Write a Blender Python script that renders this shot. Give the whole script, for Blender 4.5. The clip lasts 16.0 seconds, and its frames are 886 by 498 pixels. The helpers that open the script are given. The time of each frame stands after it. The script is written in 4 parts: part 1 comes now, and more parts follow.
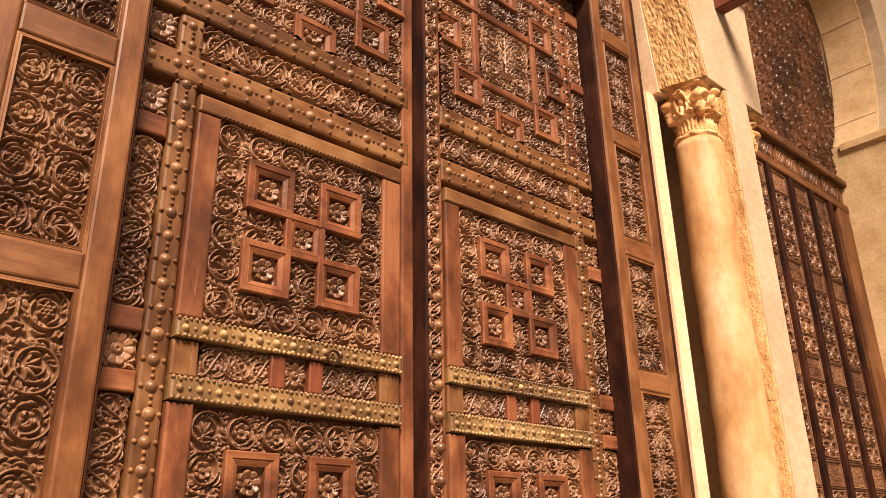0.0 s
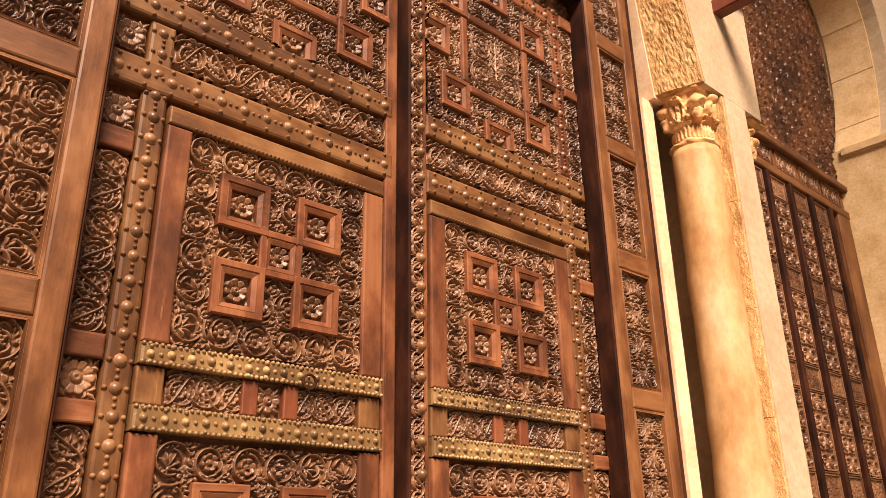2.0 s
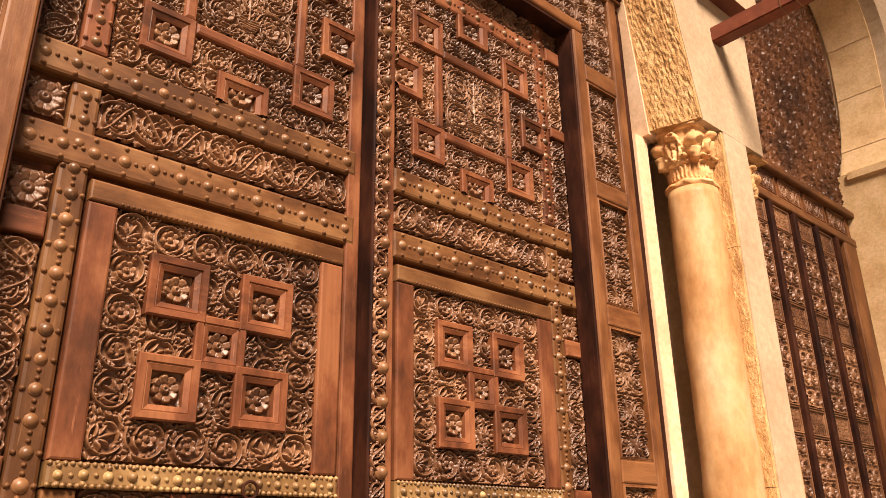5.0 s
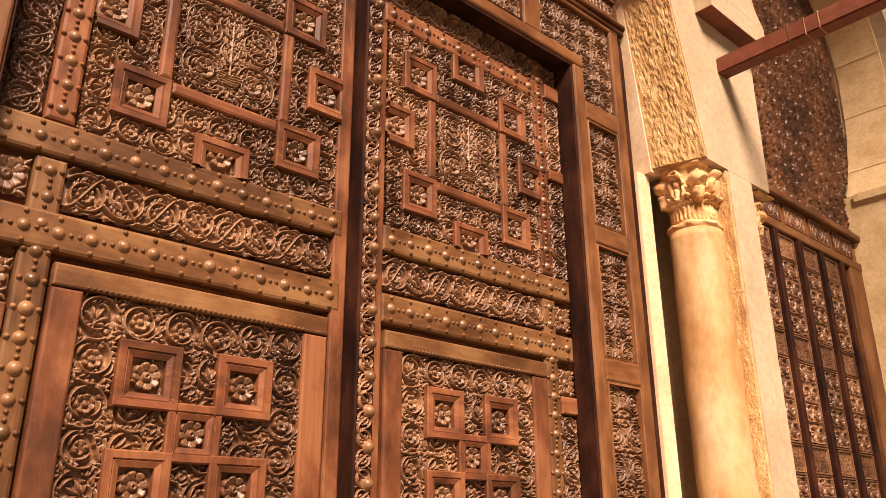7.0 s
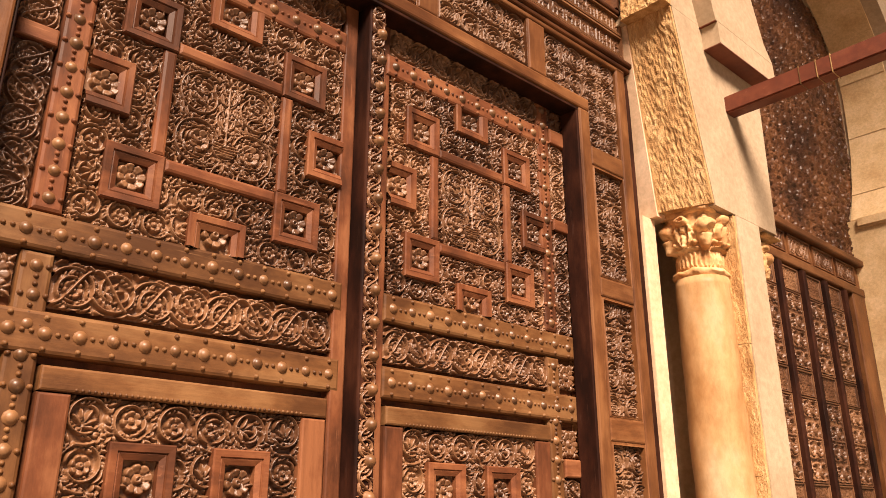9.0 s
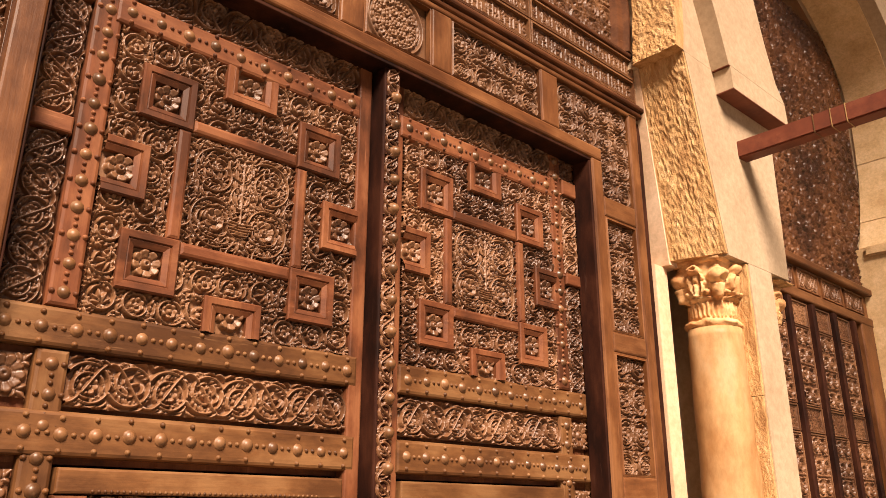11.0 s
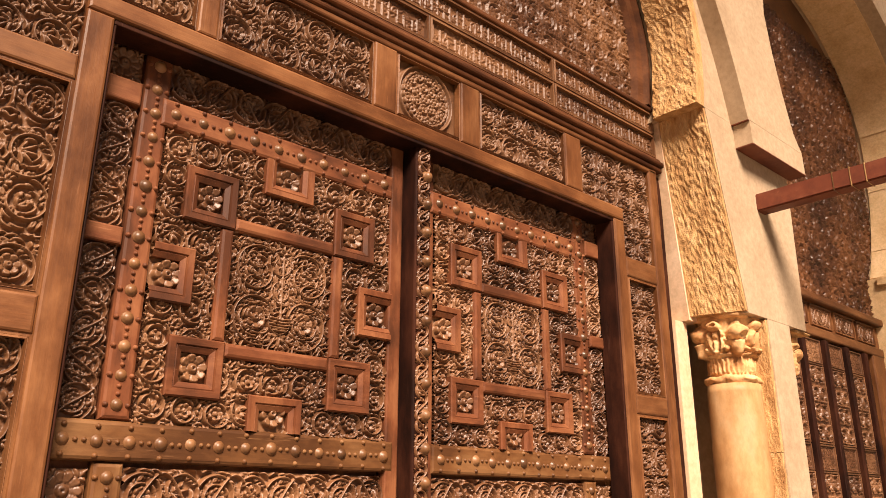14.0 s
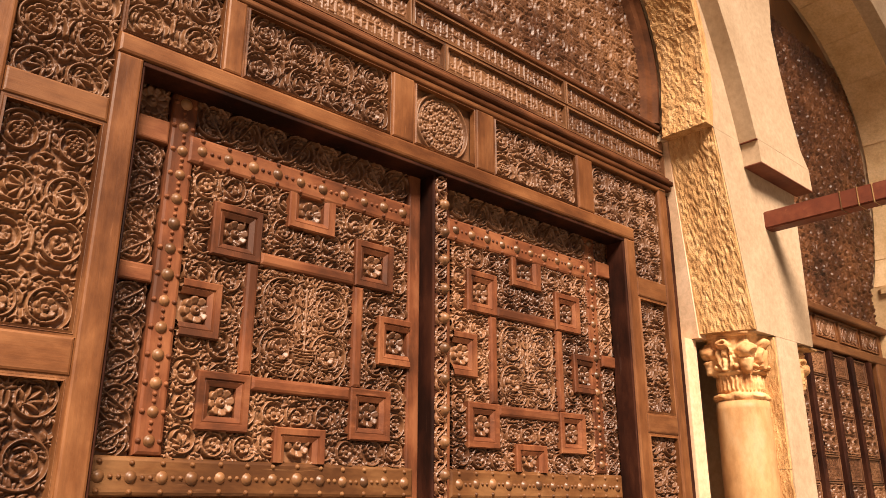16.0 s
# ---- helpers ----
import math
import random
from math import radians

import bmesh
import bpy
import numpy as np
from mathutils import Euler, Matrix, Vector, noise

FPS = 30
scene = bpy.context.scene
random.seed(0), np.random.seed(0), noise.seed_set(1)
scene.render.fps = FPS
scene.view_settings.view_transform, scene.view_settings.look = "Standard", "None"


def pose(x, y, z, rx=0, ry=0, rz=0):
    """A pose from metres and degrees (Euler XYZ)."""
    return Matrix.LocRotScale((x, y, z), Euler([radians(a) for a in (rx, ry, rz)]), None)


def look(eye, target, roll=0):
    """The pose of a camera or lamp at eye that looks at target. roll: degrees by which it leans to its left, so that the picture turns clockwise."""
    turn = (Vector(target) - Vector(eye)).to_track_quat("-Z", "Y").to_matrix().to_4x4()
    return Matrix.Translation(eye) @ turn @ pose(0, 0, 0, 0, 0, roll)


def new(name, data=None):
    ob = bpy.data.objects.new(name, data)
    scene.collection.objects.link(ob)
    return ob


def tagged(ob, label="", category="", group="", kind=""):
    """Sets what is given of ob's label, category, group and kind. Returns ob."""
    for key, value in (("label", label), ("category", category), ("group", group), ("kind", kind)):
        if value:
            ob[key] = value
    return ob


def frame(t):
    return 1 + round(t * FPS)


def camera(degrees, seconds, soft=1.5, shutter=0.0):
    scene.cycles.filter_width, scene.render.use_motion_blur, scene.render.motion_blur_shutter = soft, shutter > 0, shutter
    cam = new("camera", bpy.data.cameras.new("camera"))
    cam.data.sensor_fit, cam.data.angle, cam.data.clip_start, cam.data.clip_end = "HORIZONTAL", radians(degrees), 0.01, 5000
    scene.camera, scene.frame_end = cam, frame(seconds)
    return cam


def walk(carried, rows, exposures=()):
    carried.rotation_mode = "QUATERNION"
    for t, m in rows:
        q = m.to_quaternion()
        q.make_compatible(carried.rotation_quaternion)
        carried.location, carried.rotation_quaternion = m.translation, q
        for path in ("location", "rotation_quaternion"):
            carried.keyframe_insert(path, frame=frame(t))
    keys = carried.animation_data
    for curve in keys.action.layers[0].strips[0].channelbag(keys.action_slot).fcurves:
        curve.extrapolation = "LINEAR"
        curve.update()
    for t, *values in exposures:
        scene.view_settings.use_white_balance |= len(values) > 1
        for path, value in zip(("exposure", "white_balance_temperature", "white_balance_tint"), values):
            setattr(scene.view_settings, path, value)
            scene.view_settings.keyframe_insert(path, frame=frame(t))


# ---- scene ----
cam = camera(58.8, 16.0, 0.8)
PATH = [
    (0, (1.185, 0.081, 0.956), (2.444, 1.453, 1.685), -1.1),
    (0.5, (1.2, 0.082, 0.972), (2.459, 1.456, 1.698), -1.1),
    (1, (1.219, 0.085, 0.987), (2.477, 1.46, 1.714), -1.1),
    (1.5, (1.236, 0.094, 1.015), (2.499, 1.467, 1.737), -1.0),
    (2, (1.264, 0.096, 1.04), (2.524, 1.471, 1.762), -0.9),
    (2.5, (1.29, 0.103, 1.07), (2.55, 1.478, 1.792), -0.9),
    (3, (1.318, 0.109, 1.104), (2.577, 1.485, 1.826), -0.9),
    (3.5, (1.351, 0.109, 1.141), (2.605, 1.489, 1.864), -0.9),
    (4, (1.384, 0.115, 1.192), (2.637, 1.496, 1.915), -0.9),
    (6.5, (1.468, 0.138, 1.485), (2.73, 1.524, 2.182), -0.5),
    (7, (1.473, 0.131, 1.541), (2.734, 1.522, 2.23), -0.3),
    (7.5, (1.471, 0.134, 1.609), (2.739, 1.525, 2.285), -0.1),
    (8, (1.468, 0.142, 1.672), (2.74, 1.532, 2.344), -0.2),
    (8.5, (1.463, 0.134, 1.729), (2.736, 1.528, 2.389), 0.0),
    (9, (1.453, 0.139, 1.782), (2.731, 1.531, 2.437), -0.0),
    (11.5, (1.375, 0.129, 2.018), (2.654, 1.525, 2.662), 0.2),
    (12, (1.356, 0.112, 2.055), (2.629, 1.514, 2.699), 0.3),
    (12.5, (1.333, 0.116, 2.097), (2.609, 1.517, 2.738), 0.3),
    (13, (1.301, 0.11, 2.141), (2.578, 1.512, 2.776), 0.3),
    (13.5, (1.277, 0.111, 2.174), (2.559, 1.512, 2.802), 0.3),
    (14, (1.25, 0.106, 2.205), (2.533, 1.508, 2.829), 0.2),
    (14.5, (1.226, 0.103, 2.225), (2.51, 1.504, 2.849), 0.2),
    (15, (1.202, 0.101, 2.25), (2.487, 1.503, 2.87), 0.1),
    (15.5, (1.181, 0.103, 2.271), (2.471, 1.503, 2.885), 0.1),
    (16, (1.167, 0.094, 2.281), (2.454, 1.497, 2.894), 0.1),
]
walk(cam, [(t, look(eye, target, roll)) for t, eye, target, roll in PATH], [(0, 1.55, 7100, 20), (16, 1.53, 7100, 20)])

# ---- light: bright open courtyard side of the gallery, high soft sun ----
world = bpy.data.worlds.new("sky")
scene.world = world
world.use_nodes = True
sky = world.node_tree.nodes.new("ShaderNodeTexSky")
sky.sky_type, sky.sun_disc = "NISHITA", False
SUN_FROM = Vector((-0.36, -0.60, 0.72)).normalized()
sky.sun_elevation = math.asin(SUN_FROM.z)
sky.sun_rotation = math.atan2(SUN_FROM.x, SUN_FROM.y)
back = world.node_tree.nodes["Background"]
back.inputs["Strength"].default_value = 0.009
world.node_tree.links.new(sky.outputs[0], back.inputs[0])
sun_data = bpy.data.lights.new("sun", "SUN")
sun_data.energy, sun_data.angle, sun_data.color = 4.1, radians(22), (1.0, 0.86, 0.69)
sun = new("sun", sun_data)
sun.matrix_world = look((0, 0, 12), Vector((0, 0, 12)) - SUN_FROM)


# ---- materials ----
def shader(name, rough=0.6, spec=0.5):
    m = bpy.data.materials.new(name)
    m.use_nodes = True
    n, k = m.node_tree.nodes, m.node_tree.links
    p = n["Principled BSDF"]
    p.inputs["Roughness"].default_value = rough
    p.inputs["Specular IOR Level"].default_value = spec
    return m, n, k, p


def ramp(n, stops):
    r = n.new("ShaderNodeValToRGB")
    e = r.color_ramp.elements
    e[0].position, e[0].color = stops[0][0], (*stops[0][1], 1)
    e[1].position, e[1].color = stops[-1][0], (*stops[-1][1], 1)
    for pos, col in stops[1:-1]:
        x = e.new(pos)
        x.color = (*col, 1)
    return r


def mixer(n, k, mode, fac, a, b):
    x = n.new("ShaderNodeMix")
    x.data_type, x.blend_type = "RGBA", mode
    for slot, v in ((0, fac), (6, a), (7, b)):
        if isinstance(v, (int, float)):
            x.inputs[slot].default_value = v
        elif isinstance(v, tuple):
            x.inputs[slot].default_value = (*v, 1)
        else:
            k.new(v, x.inputs[slot])
    return x.outputs[2]


def noise_node(n, k, vec, scale, detail=5, rough=0.6):
    x = n.new("ShaderNodeTexNoise")
    x.inputs["Scale"].default_value, x.inputs["Detail"].default_value, x.inputs["Roughness"].default_value = scale, detail, rough
    k.new(vec, x.inputs["Vector"])
    return x.outputs[0]


def place(n, k, stretch=(1, 1, 1), shift=True):
    g = n.new("ShaderNodeNewGeometry")
    m = n.new("ShaderNodeMapping")
    m.inputs["Scale"].default_value = stretch
    k.new(g.outputs["Position"], m.inputs["Vector"])
    if shift:
        o = n.new("ShaderNodeObjectInfo")
        c = n.new("ShaderNodeCombineXYZ")
        s = n.new("ShaderNodeMath")
        s.operation = "MULTIPLY"
        s.inputs[1].default_value = 9.0
        k.new(o.outputs["Random"], s.inputs[0])
        for i in range(3):
            k.new(s.outputs[0], c.inputs[i])
        k.new(c.outputs[0], m.inputs["Location"])
    return m.outputs[0]


def bump(n, k, p, height, strength, dist):
    b = n.new("ShaderNodeBump")
    b.inputs["Strength"].default_value, b.inputs["Distance"].default_value = strength, dist
    k.new(height, b.inputs["Height"])
    k.new(b.outputs[0], p.inputs["Normal"])


def wood(name, dark, mid, light, along="z", rough=0.5, vary=0.5, spec=0.4, grainy=0.36, scratch=0.44):
    """Old stained wood: broad worn patches from dark to light, faint grain, rubbed pale scratches."""
    m, n, k, p = shader(name, rough, spec)
    st = {"z": (30, 30, 2.0), "x": (2.0, 30, 30), "n": (9, 9, 9)}[along]
    grain = noise_node(n, k, place(n, k, st), 2.6, 6, 0.68)
    wide = tuple(v * 0.10 if v > 3 else v * 0.7 for v in st) if along != "n" else (1, 1, 1)
    patch = noise_node(n, k, place(n, k, wide), 2.6, 7, 0.62)
    r = ramp(n, [(0.38, dark), (0.50, mid), (0.61, light)])
    k.new(patch, r.inputs[0])
    gr = ramp(n, [(0.32, (0.50, 0.44, 0.40)), (0.55, (1.0, 0.98, 0.96)), (0.75, (1.30, 1.26, 1.2))])
    k.new(grain, gr.inputs[0])
    col = mixer(n, k, "MULTIPLY", grainy, r.outputs[0], gr.outputs[0])
    sc = noise_node(n, k, place(n, k, tuple(v * 1.7 for v in st)), 1.4, 4, 0.75)
    sr = ramp(n, [(0.63, (0, 0, 0)), (0.72, (1, 1, 1))])
    k.new(sc, sr.inputs[0])
    ma = n.new("ShaderNodeMath")
    ma.operation = "MULTIPLY"
    k.new(sr.outputs[0], ma.inputs[0])
    ma.inputs[1].default_value = scratch
    col = mixer(n, k, "MIX", ma.outputs[0], col, tuple(min(1, c * 1.5 + 0.02) for c in light))
    o = n.new("ShaderNodeObjectInfo")
    hs = n.new("ShaderNodeHueSaturation")
    mr = n.new("ShaderNodeMapRange")
    mr.inputs["To Min"].default_value, mr.inputs["To Max"].default_value = 1 - 0.3 * vary, 1 + 0.3 * vary
    k.new(o.outputs["Random"], mr.inputs[0])
    k.new(mr.outputs[0], hs.inputs["Value"])
    k.new(col, hs.inputs["Color"])
    k.new(hs.outputs[0], p.inputs["Base Color"])
    rr = n.new("ShaderNodeMapRange")
    rr.inputs["To Min"].default_value, rr.inputs["To Max"].default_value = rough - 0.14, rough + 0.2
    k.new(patch, rr.inputs[0])
    k.new(rr.outputs[0], p.inputs["Roughness"])
    bump(n, k, p, grain, 0.22, 0.004)
    return m


def mineral(name, dark, mid, light, scale=6, rough=0.85, rel=0.4, dist=0.01, fine=60, stretch=(1, 1, 1)):
    m, n, k, p = shader(name, rough, 0.25)
    big = noise_node(n, k, place(n, k, stretch), scale, 6, 0.62)
    small = noise_node(n, k, place(n, k, stretch), fine, 5, 0.7)
    r = ramp(n, [(0.30, dark), (0.5, mid), (0.72, light)])
    k.new(big, r.inputs[0])
    fr = ramp(n, [(0.3, (0.72, 0.68, 0.62)), (0.62, (1.06, 1.04, 1.02))])
    k.new(small, fr.inputs[0])
    k.new(mixer(n, k, "MULTIPLY", 0.7, r.outputs[0], fr.outputs[0]), p.inputs["Base Color"])
    bump(n, k, p, mixer(n, k, "MIX", 0.5, big, small), rel, dist)
    return m


WOOD_CARVED = wood("carved_wood", (0.0772, 0.0301, 0.0130), (0.1448, 0.0622, 0.0270), (0.2220, 0.1055, 0.0490), "n", 0.42, 0.4, 0.50)
WOOD_SCREEN = wood("carved_screen_wood", (0.0780, 0.0300, 0.0122), (0.1290, 0.0548, 0.0222), (0.1850, 0.0860, 0.0372), "n", 0.46, 0.3, 0.45)
RED = ((0.0707, 0.0243, 0.0112), (0.1456, 0.0473, 0.0196), (0.2247, 0.0857, 0.0369))
TAN = ((0.0745, 0.0286, 0.0098), (0.1378, 0.0572, 0.0196), (0.2011, 0.0966, 0.0378))
FRAME = ((0.0830, 0.0290, 0.0098), (0.1350, 0.0500, 0.0168), (0.1950, 0.0810, 0.0300))
WOOD_RED, WOOD_RED_X = wood("red_brown_wood", *RED, "z", 0.55, 0.4, 0.22), wood("red_brown_wood_level", *RED, "x", 0.55, 0.4, 0.22)
WOOD_TAN, WOOD_TAN_X = wood("tan_wood", *TAN, "z", 0.52, 0.4, 0.28), wood("tan_wood_level", *TAN, "x", 0.52, 0.4, 0.28)
WOOD_FRAME, WOOD_FRAME_X = wood("frame_wood", *FRAME, "z", 0.46, 0.45, 0.32), wood("frame_wood_level", *FRAME, "x", 0.46, 0.45, 0.32)
WOOD_NAIL = wood("rubbed_nail_wood", (0.085, 0.036, 0.014), (0.15, 0.066, 0.025), (0.23, 0.110, 0.046), "n", 0.40, 0.4, 0.5)
WOOD_BARE = wood("bare_orange_wood", (0.1000, 0.0270, 0.0104), (0.1600, 0.0440, 0.0171), (0.2300, 0.0740, 0.0290), "z", 0.5, 0.4)
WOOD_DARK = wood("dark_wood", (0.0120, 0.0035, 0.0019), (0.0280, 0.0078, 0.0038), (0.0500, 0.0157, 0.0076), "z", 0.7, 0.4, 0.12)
WOOD_UMBER = wood("umber_wood", (0.0500, 0.0174, 0.0076), (0.0900, 0.0322, 0.0123), (0.1400, 0.0539, 0.0228), "x", 0.65, 0.3, 0.15)
WOOD_SCREEN_DARK = wood("dark_screen_wood", (0.0495, 0.0180, 0.0066), (0.0935, 0.0340, 0.0114), (0.1430, 0.0550, 0.0190), "n", 0.42, 0.3, 0.5)
GILT = wood("worn_gilded_strip", (0.085, 0.042, 0.015), (0.185, 0.100, 0.036), (0.35, 0.225, 0.095), "n", 0.44, 0.4, 0.6)
PAINTED_BEAM = wood("red_painted_wood", (0.0800, 0.0170, 0.0080), (0.1350, 0.0320, 0.0140), (0.1950, 0.0600, 0.0290), "n", 0.55, 0.5)
PLASTER = mineral("cream_plaster", (0.3790, 0.2772, 0.1823), (0.4395, 0.3315, 0.2263), (0.4927, 0.3787, 0.2704), 3.0, 0.85, 0.18, 0.006, 40)
# cream plaster brightened and warmed, making up in colour for light the reveal lacks
PLASTER_LIT = mineral("lit_plaster", (0.60, 0.38, 0.24), (0.70, 0.48, 0.32), (0.78, 0.58, 0.42), 4.0, 0.85, 0.2, 0.006, 40)
STONE_ROUGH = mineral("rough_tan_stone", (0.3421, 0.1735, 0.0680), (0.5644, 0.3390, 0.1510), (0.6841, 0.4573, 0.2492), 18, 0.92, 0.7, 0.02, 110, (1.3683, 1.2616, 0.4530))
STONE_PALE = mineral("pale_stone", (0.5300, 0.3450, 0.1750), (0.6500, 0.4550, 0.2560), (0.7300, 0.5350, 0.3300), 7, 0.88, 0.4, 0.01, 60)
MARBLE = mineral("worn_marble", (0.3352, 0.1623, 0.0591), (0.4770, 0.2872, 0.1382), (0.5286, 0.3870, 0.2434), 5.5, 0.5, 0.35, 0.008, 30, (1, 1, 0.5))
MARBLE_WARM = mineral("weathered_capital_stone", (0.46, 0.21, 0.08), (0.68, 0.40, 0.19), (0.80, 0.56, 0.31), 10, 0.7, 0.5, 0.008, 50)
PAVING = mineral("limestone_paving", (0.1600, 0.1300, 0.0960), (0.2050, 0.1700, 0.1280), (0.2450, 0.2080, 0.1600), 2.0, 0.8, 0.2, 0.01, 30)

# ---- building blocks ----
LEAF, SUR, FRONT = 1.766, 1.685, 1.466
rng = random.Random(7)


def mesh_of(name, verts, faces, mat, smooth=False):
    me = bpy.data.meshes.new(name)
    me.from_pydata(verts, [], faces)
    me.materials.append(mat)
    if smooth:
        me.polygons.foreach_set("use_smooth", [True] * len(me.polygons))
    me.update()
    return me


def part(name, me, parent=None, label="", at=None):
    """A mesh as one object, a part of parent (same axes)."""
    ob = new(name, me)
    if parent is not None:
        ob.parent = parent
    if at is not None:
        ob.matrix_basis = at
    return tagged(ob, label)


def thing(name, label, category, group="", kind="", at=(0, 0, 0)):
    ob = new(name)
    ob.empty_display_size = 0.05
    ob.location = at
    return tagged(ob, label, category, group, kind)


def slab_mesh(name, mat, u0, u1, v0, v1, n0, n1, bev=0.004, plane=LEAF):
    """A board on an upright plane: u along x, v up, n out of the plane; its front edges are rounded off."""
    rings = [(0, n0), (0, n1 - bev), (bev * 0.35, n1 - bev * 0.3), (bev, n1)]
    verts, faces = [], []
    for d, h in rings:
        y = plane - h
        verts += [(u0 + d, y, v0 + d), (u1 - d, y, v0 + d), (u1 - d, y, v1 - d), (u0 + d, y, v1 - d)]
    for r in range(3):
        for i in range(4):
            j = (i + 1) % 4
            faces.append((4 * r + i, 4 * r + j, 4 * r + 4 + j, 4 * r + 4 + i))
    faces.append((12, 13, 14, 15))
    faces.append((3, 2, 1, 0))
    return mesh_of(name, verts, faces, mat)


def slab(name, parent, mat, u0, u1, v0, v1, n0, n1, bev=0.004, plane=LEAF, label=""):
    return part(name, slab_mesh(name, mat, u0, u1, v0, v1, n0, n1, bev, plane), parent, label)


def frame_mesh(name, mat, u0, u1, v0, v1, w, base, high, closed="LRTB", plane=LEAF):
    """A mitred moulding round a rectangle, w wide inwards; a side not in closed stays open."""
    prof = [(0, base), (0, high * 0.78), (0.10, high), (0.50, high * 0.93), (0.56, high * 0.66), (0.64, high * 0.72), (1.0, high * 0.30), (1.0, base)]
    verts, faces = [], []
    for f, h in prof:
        d = f * w
        l, r, t, b = (d if s in closed else 0 for s in "LRTB")
        y = plane - h
        verts += [(u0 + l, y, v0 + b), (u1 - r, y, v0 + b), (u1 - r, y, v1 - t), (u0 + l, y, v1 - t)]
    sides = {0: "B", 1: "R", 2: "T", 3: "L"}
    for q in range(len(prof) - 1):
        for i in range(4):
            if sides[i] in closed:
                j = (i + 1) % 4
                faces.append((4 * q + i, 4 * q + j, 4 * q + 4 + j, 4 * q + 4 + i))
    return mesh_of(name, verts, faces, mat)


def box_mesh(name, mat, lo, hi, bev=0.006, rough=0.0, cuts=1, seed=1):
    bm = bmesh.new()
    bmesh.ops.create_cube(bm, size=1)
    for v in bm.verts:
        v.co = Vector([lo[i] + (v.co[i] + 0.5) * (hi[i] - lo[i]) for i in range(3)])
    if cuts > 1:
        bmesh.ops.subdivide_edges(bm, edges=bm.edges[:], cuts=cuts, use_grid_fill=True)
    elif bev:
        bmesh.ops.bevel(bm, geom=bm.edges[:], offset=bev, segments=2, affect="EDGES", clamp_overlap=True)
    if rough:
        for v in bm.verts:
            d = noise.noise_vector(v.co * 22 + Vector((seed, 0, 0))) + 0.9 * noise.noise_vector(Vector((v.co.x * 75, v.co.y * 75, v.co.z * 45)))
            v.co += d * rough
    me = bpy.data.meshes.new(name)
    bm.to_mesh(me)
    bm.free()
    me.materials.append(mat)
    return me


def dome_mesh(name, r, high, mat, seg=10):
    """A round-headed nail on an upright plane, its foot at the origin, out along -y."""
    verts, faces = [(0, -high, 0)], []
    rows = [(0.45, 0.88), (0.78, 0.58), (0.97, 0.18), (1.12, 0.06), (1.12, -0.3)]
    for f, h in rows:
        verts += [(r * f * math.cos(a), -high * h, r * f * math.sin(a)) for a in (2 * math.pi * i / seg for i in range(seg))]
    for i in range(seg):
        j = (i + 1) % seg
        faces.append((0, 1 + j, 1 + i))
        for q in range(len(rows) - 1):
            a, b = 1 + q * seg, 1 + (q + 1) * seg
            faces.append((a + i, a + j, b + j, b + i))
    return mesh_of(name, verts, faces, mat, True)


def joined(name, base, spots, mat):
    """Many small alike pieces in one mesh: base mesh copied to each (x, y, z, scale)."""
    bv = np.array([v.co[:] for v in base.vertices])
    bf = [tuple(p.vertices) for p in base.polygons]
    verts, faces = [], []
    for x, y, z, s in spots:
        o = len(verts)
        verts += [tuple(c) for c in bv * s + (x, y, z)]
        faces += [tuple(i + o for i in f) for f in bf]
    return mesh_of(name, verts, faces, mat, True)


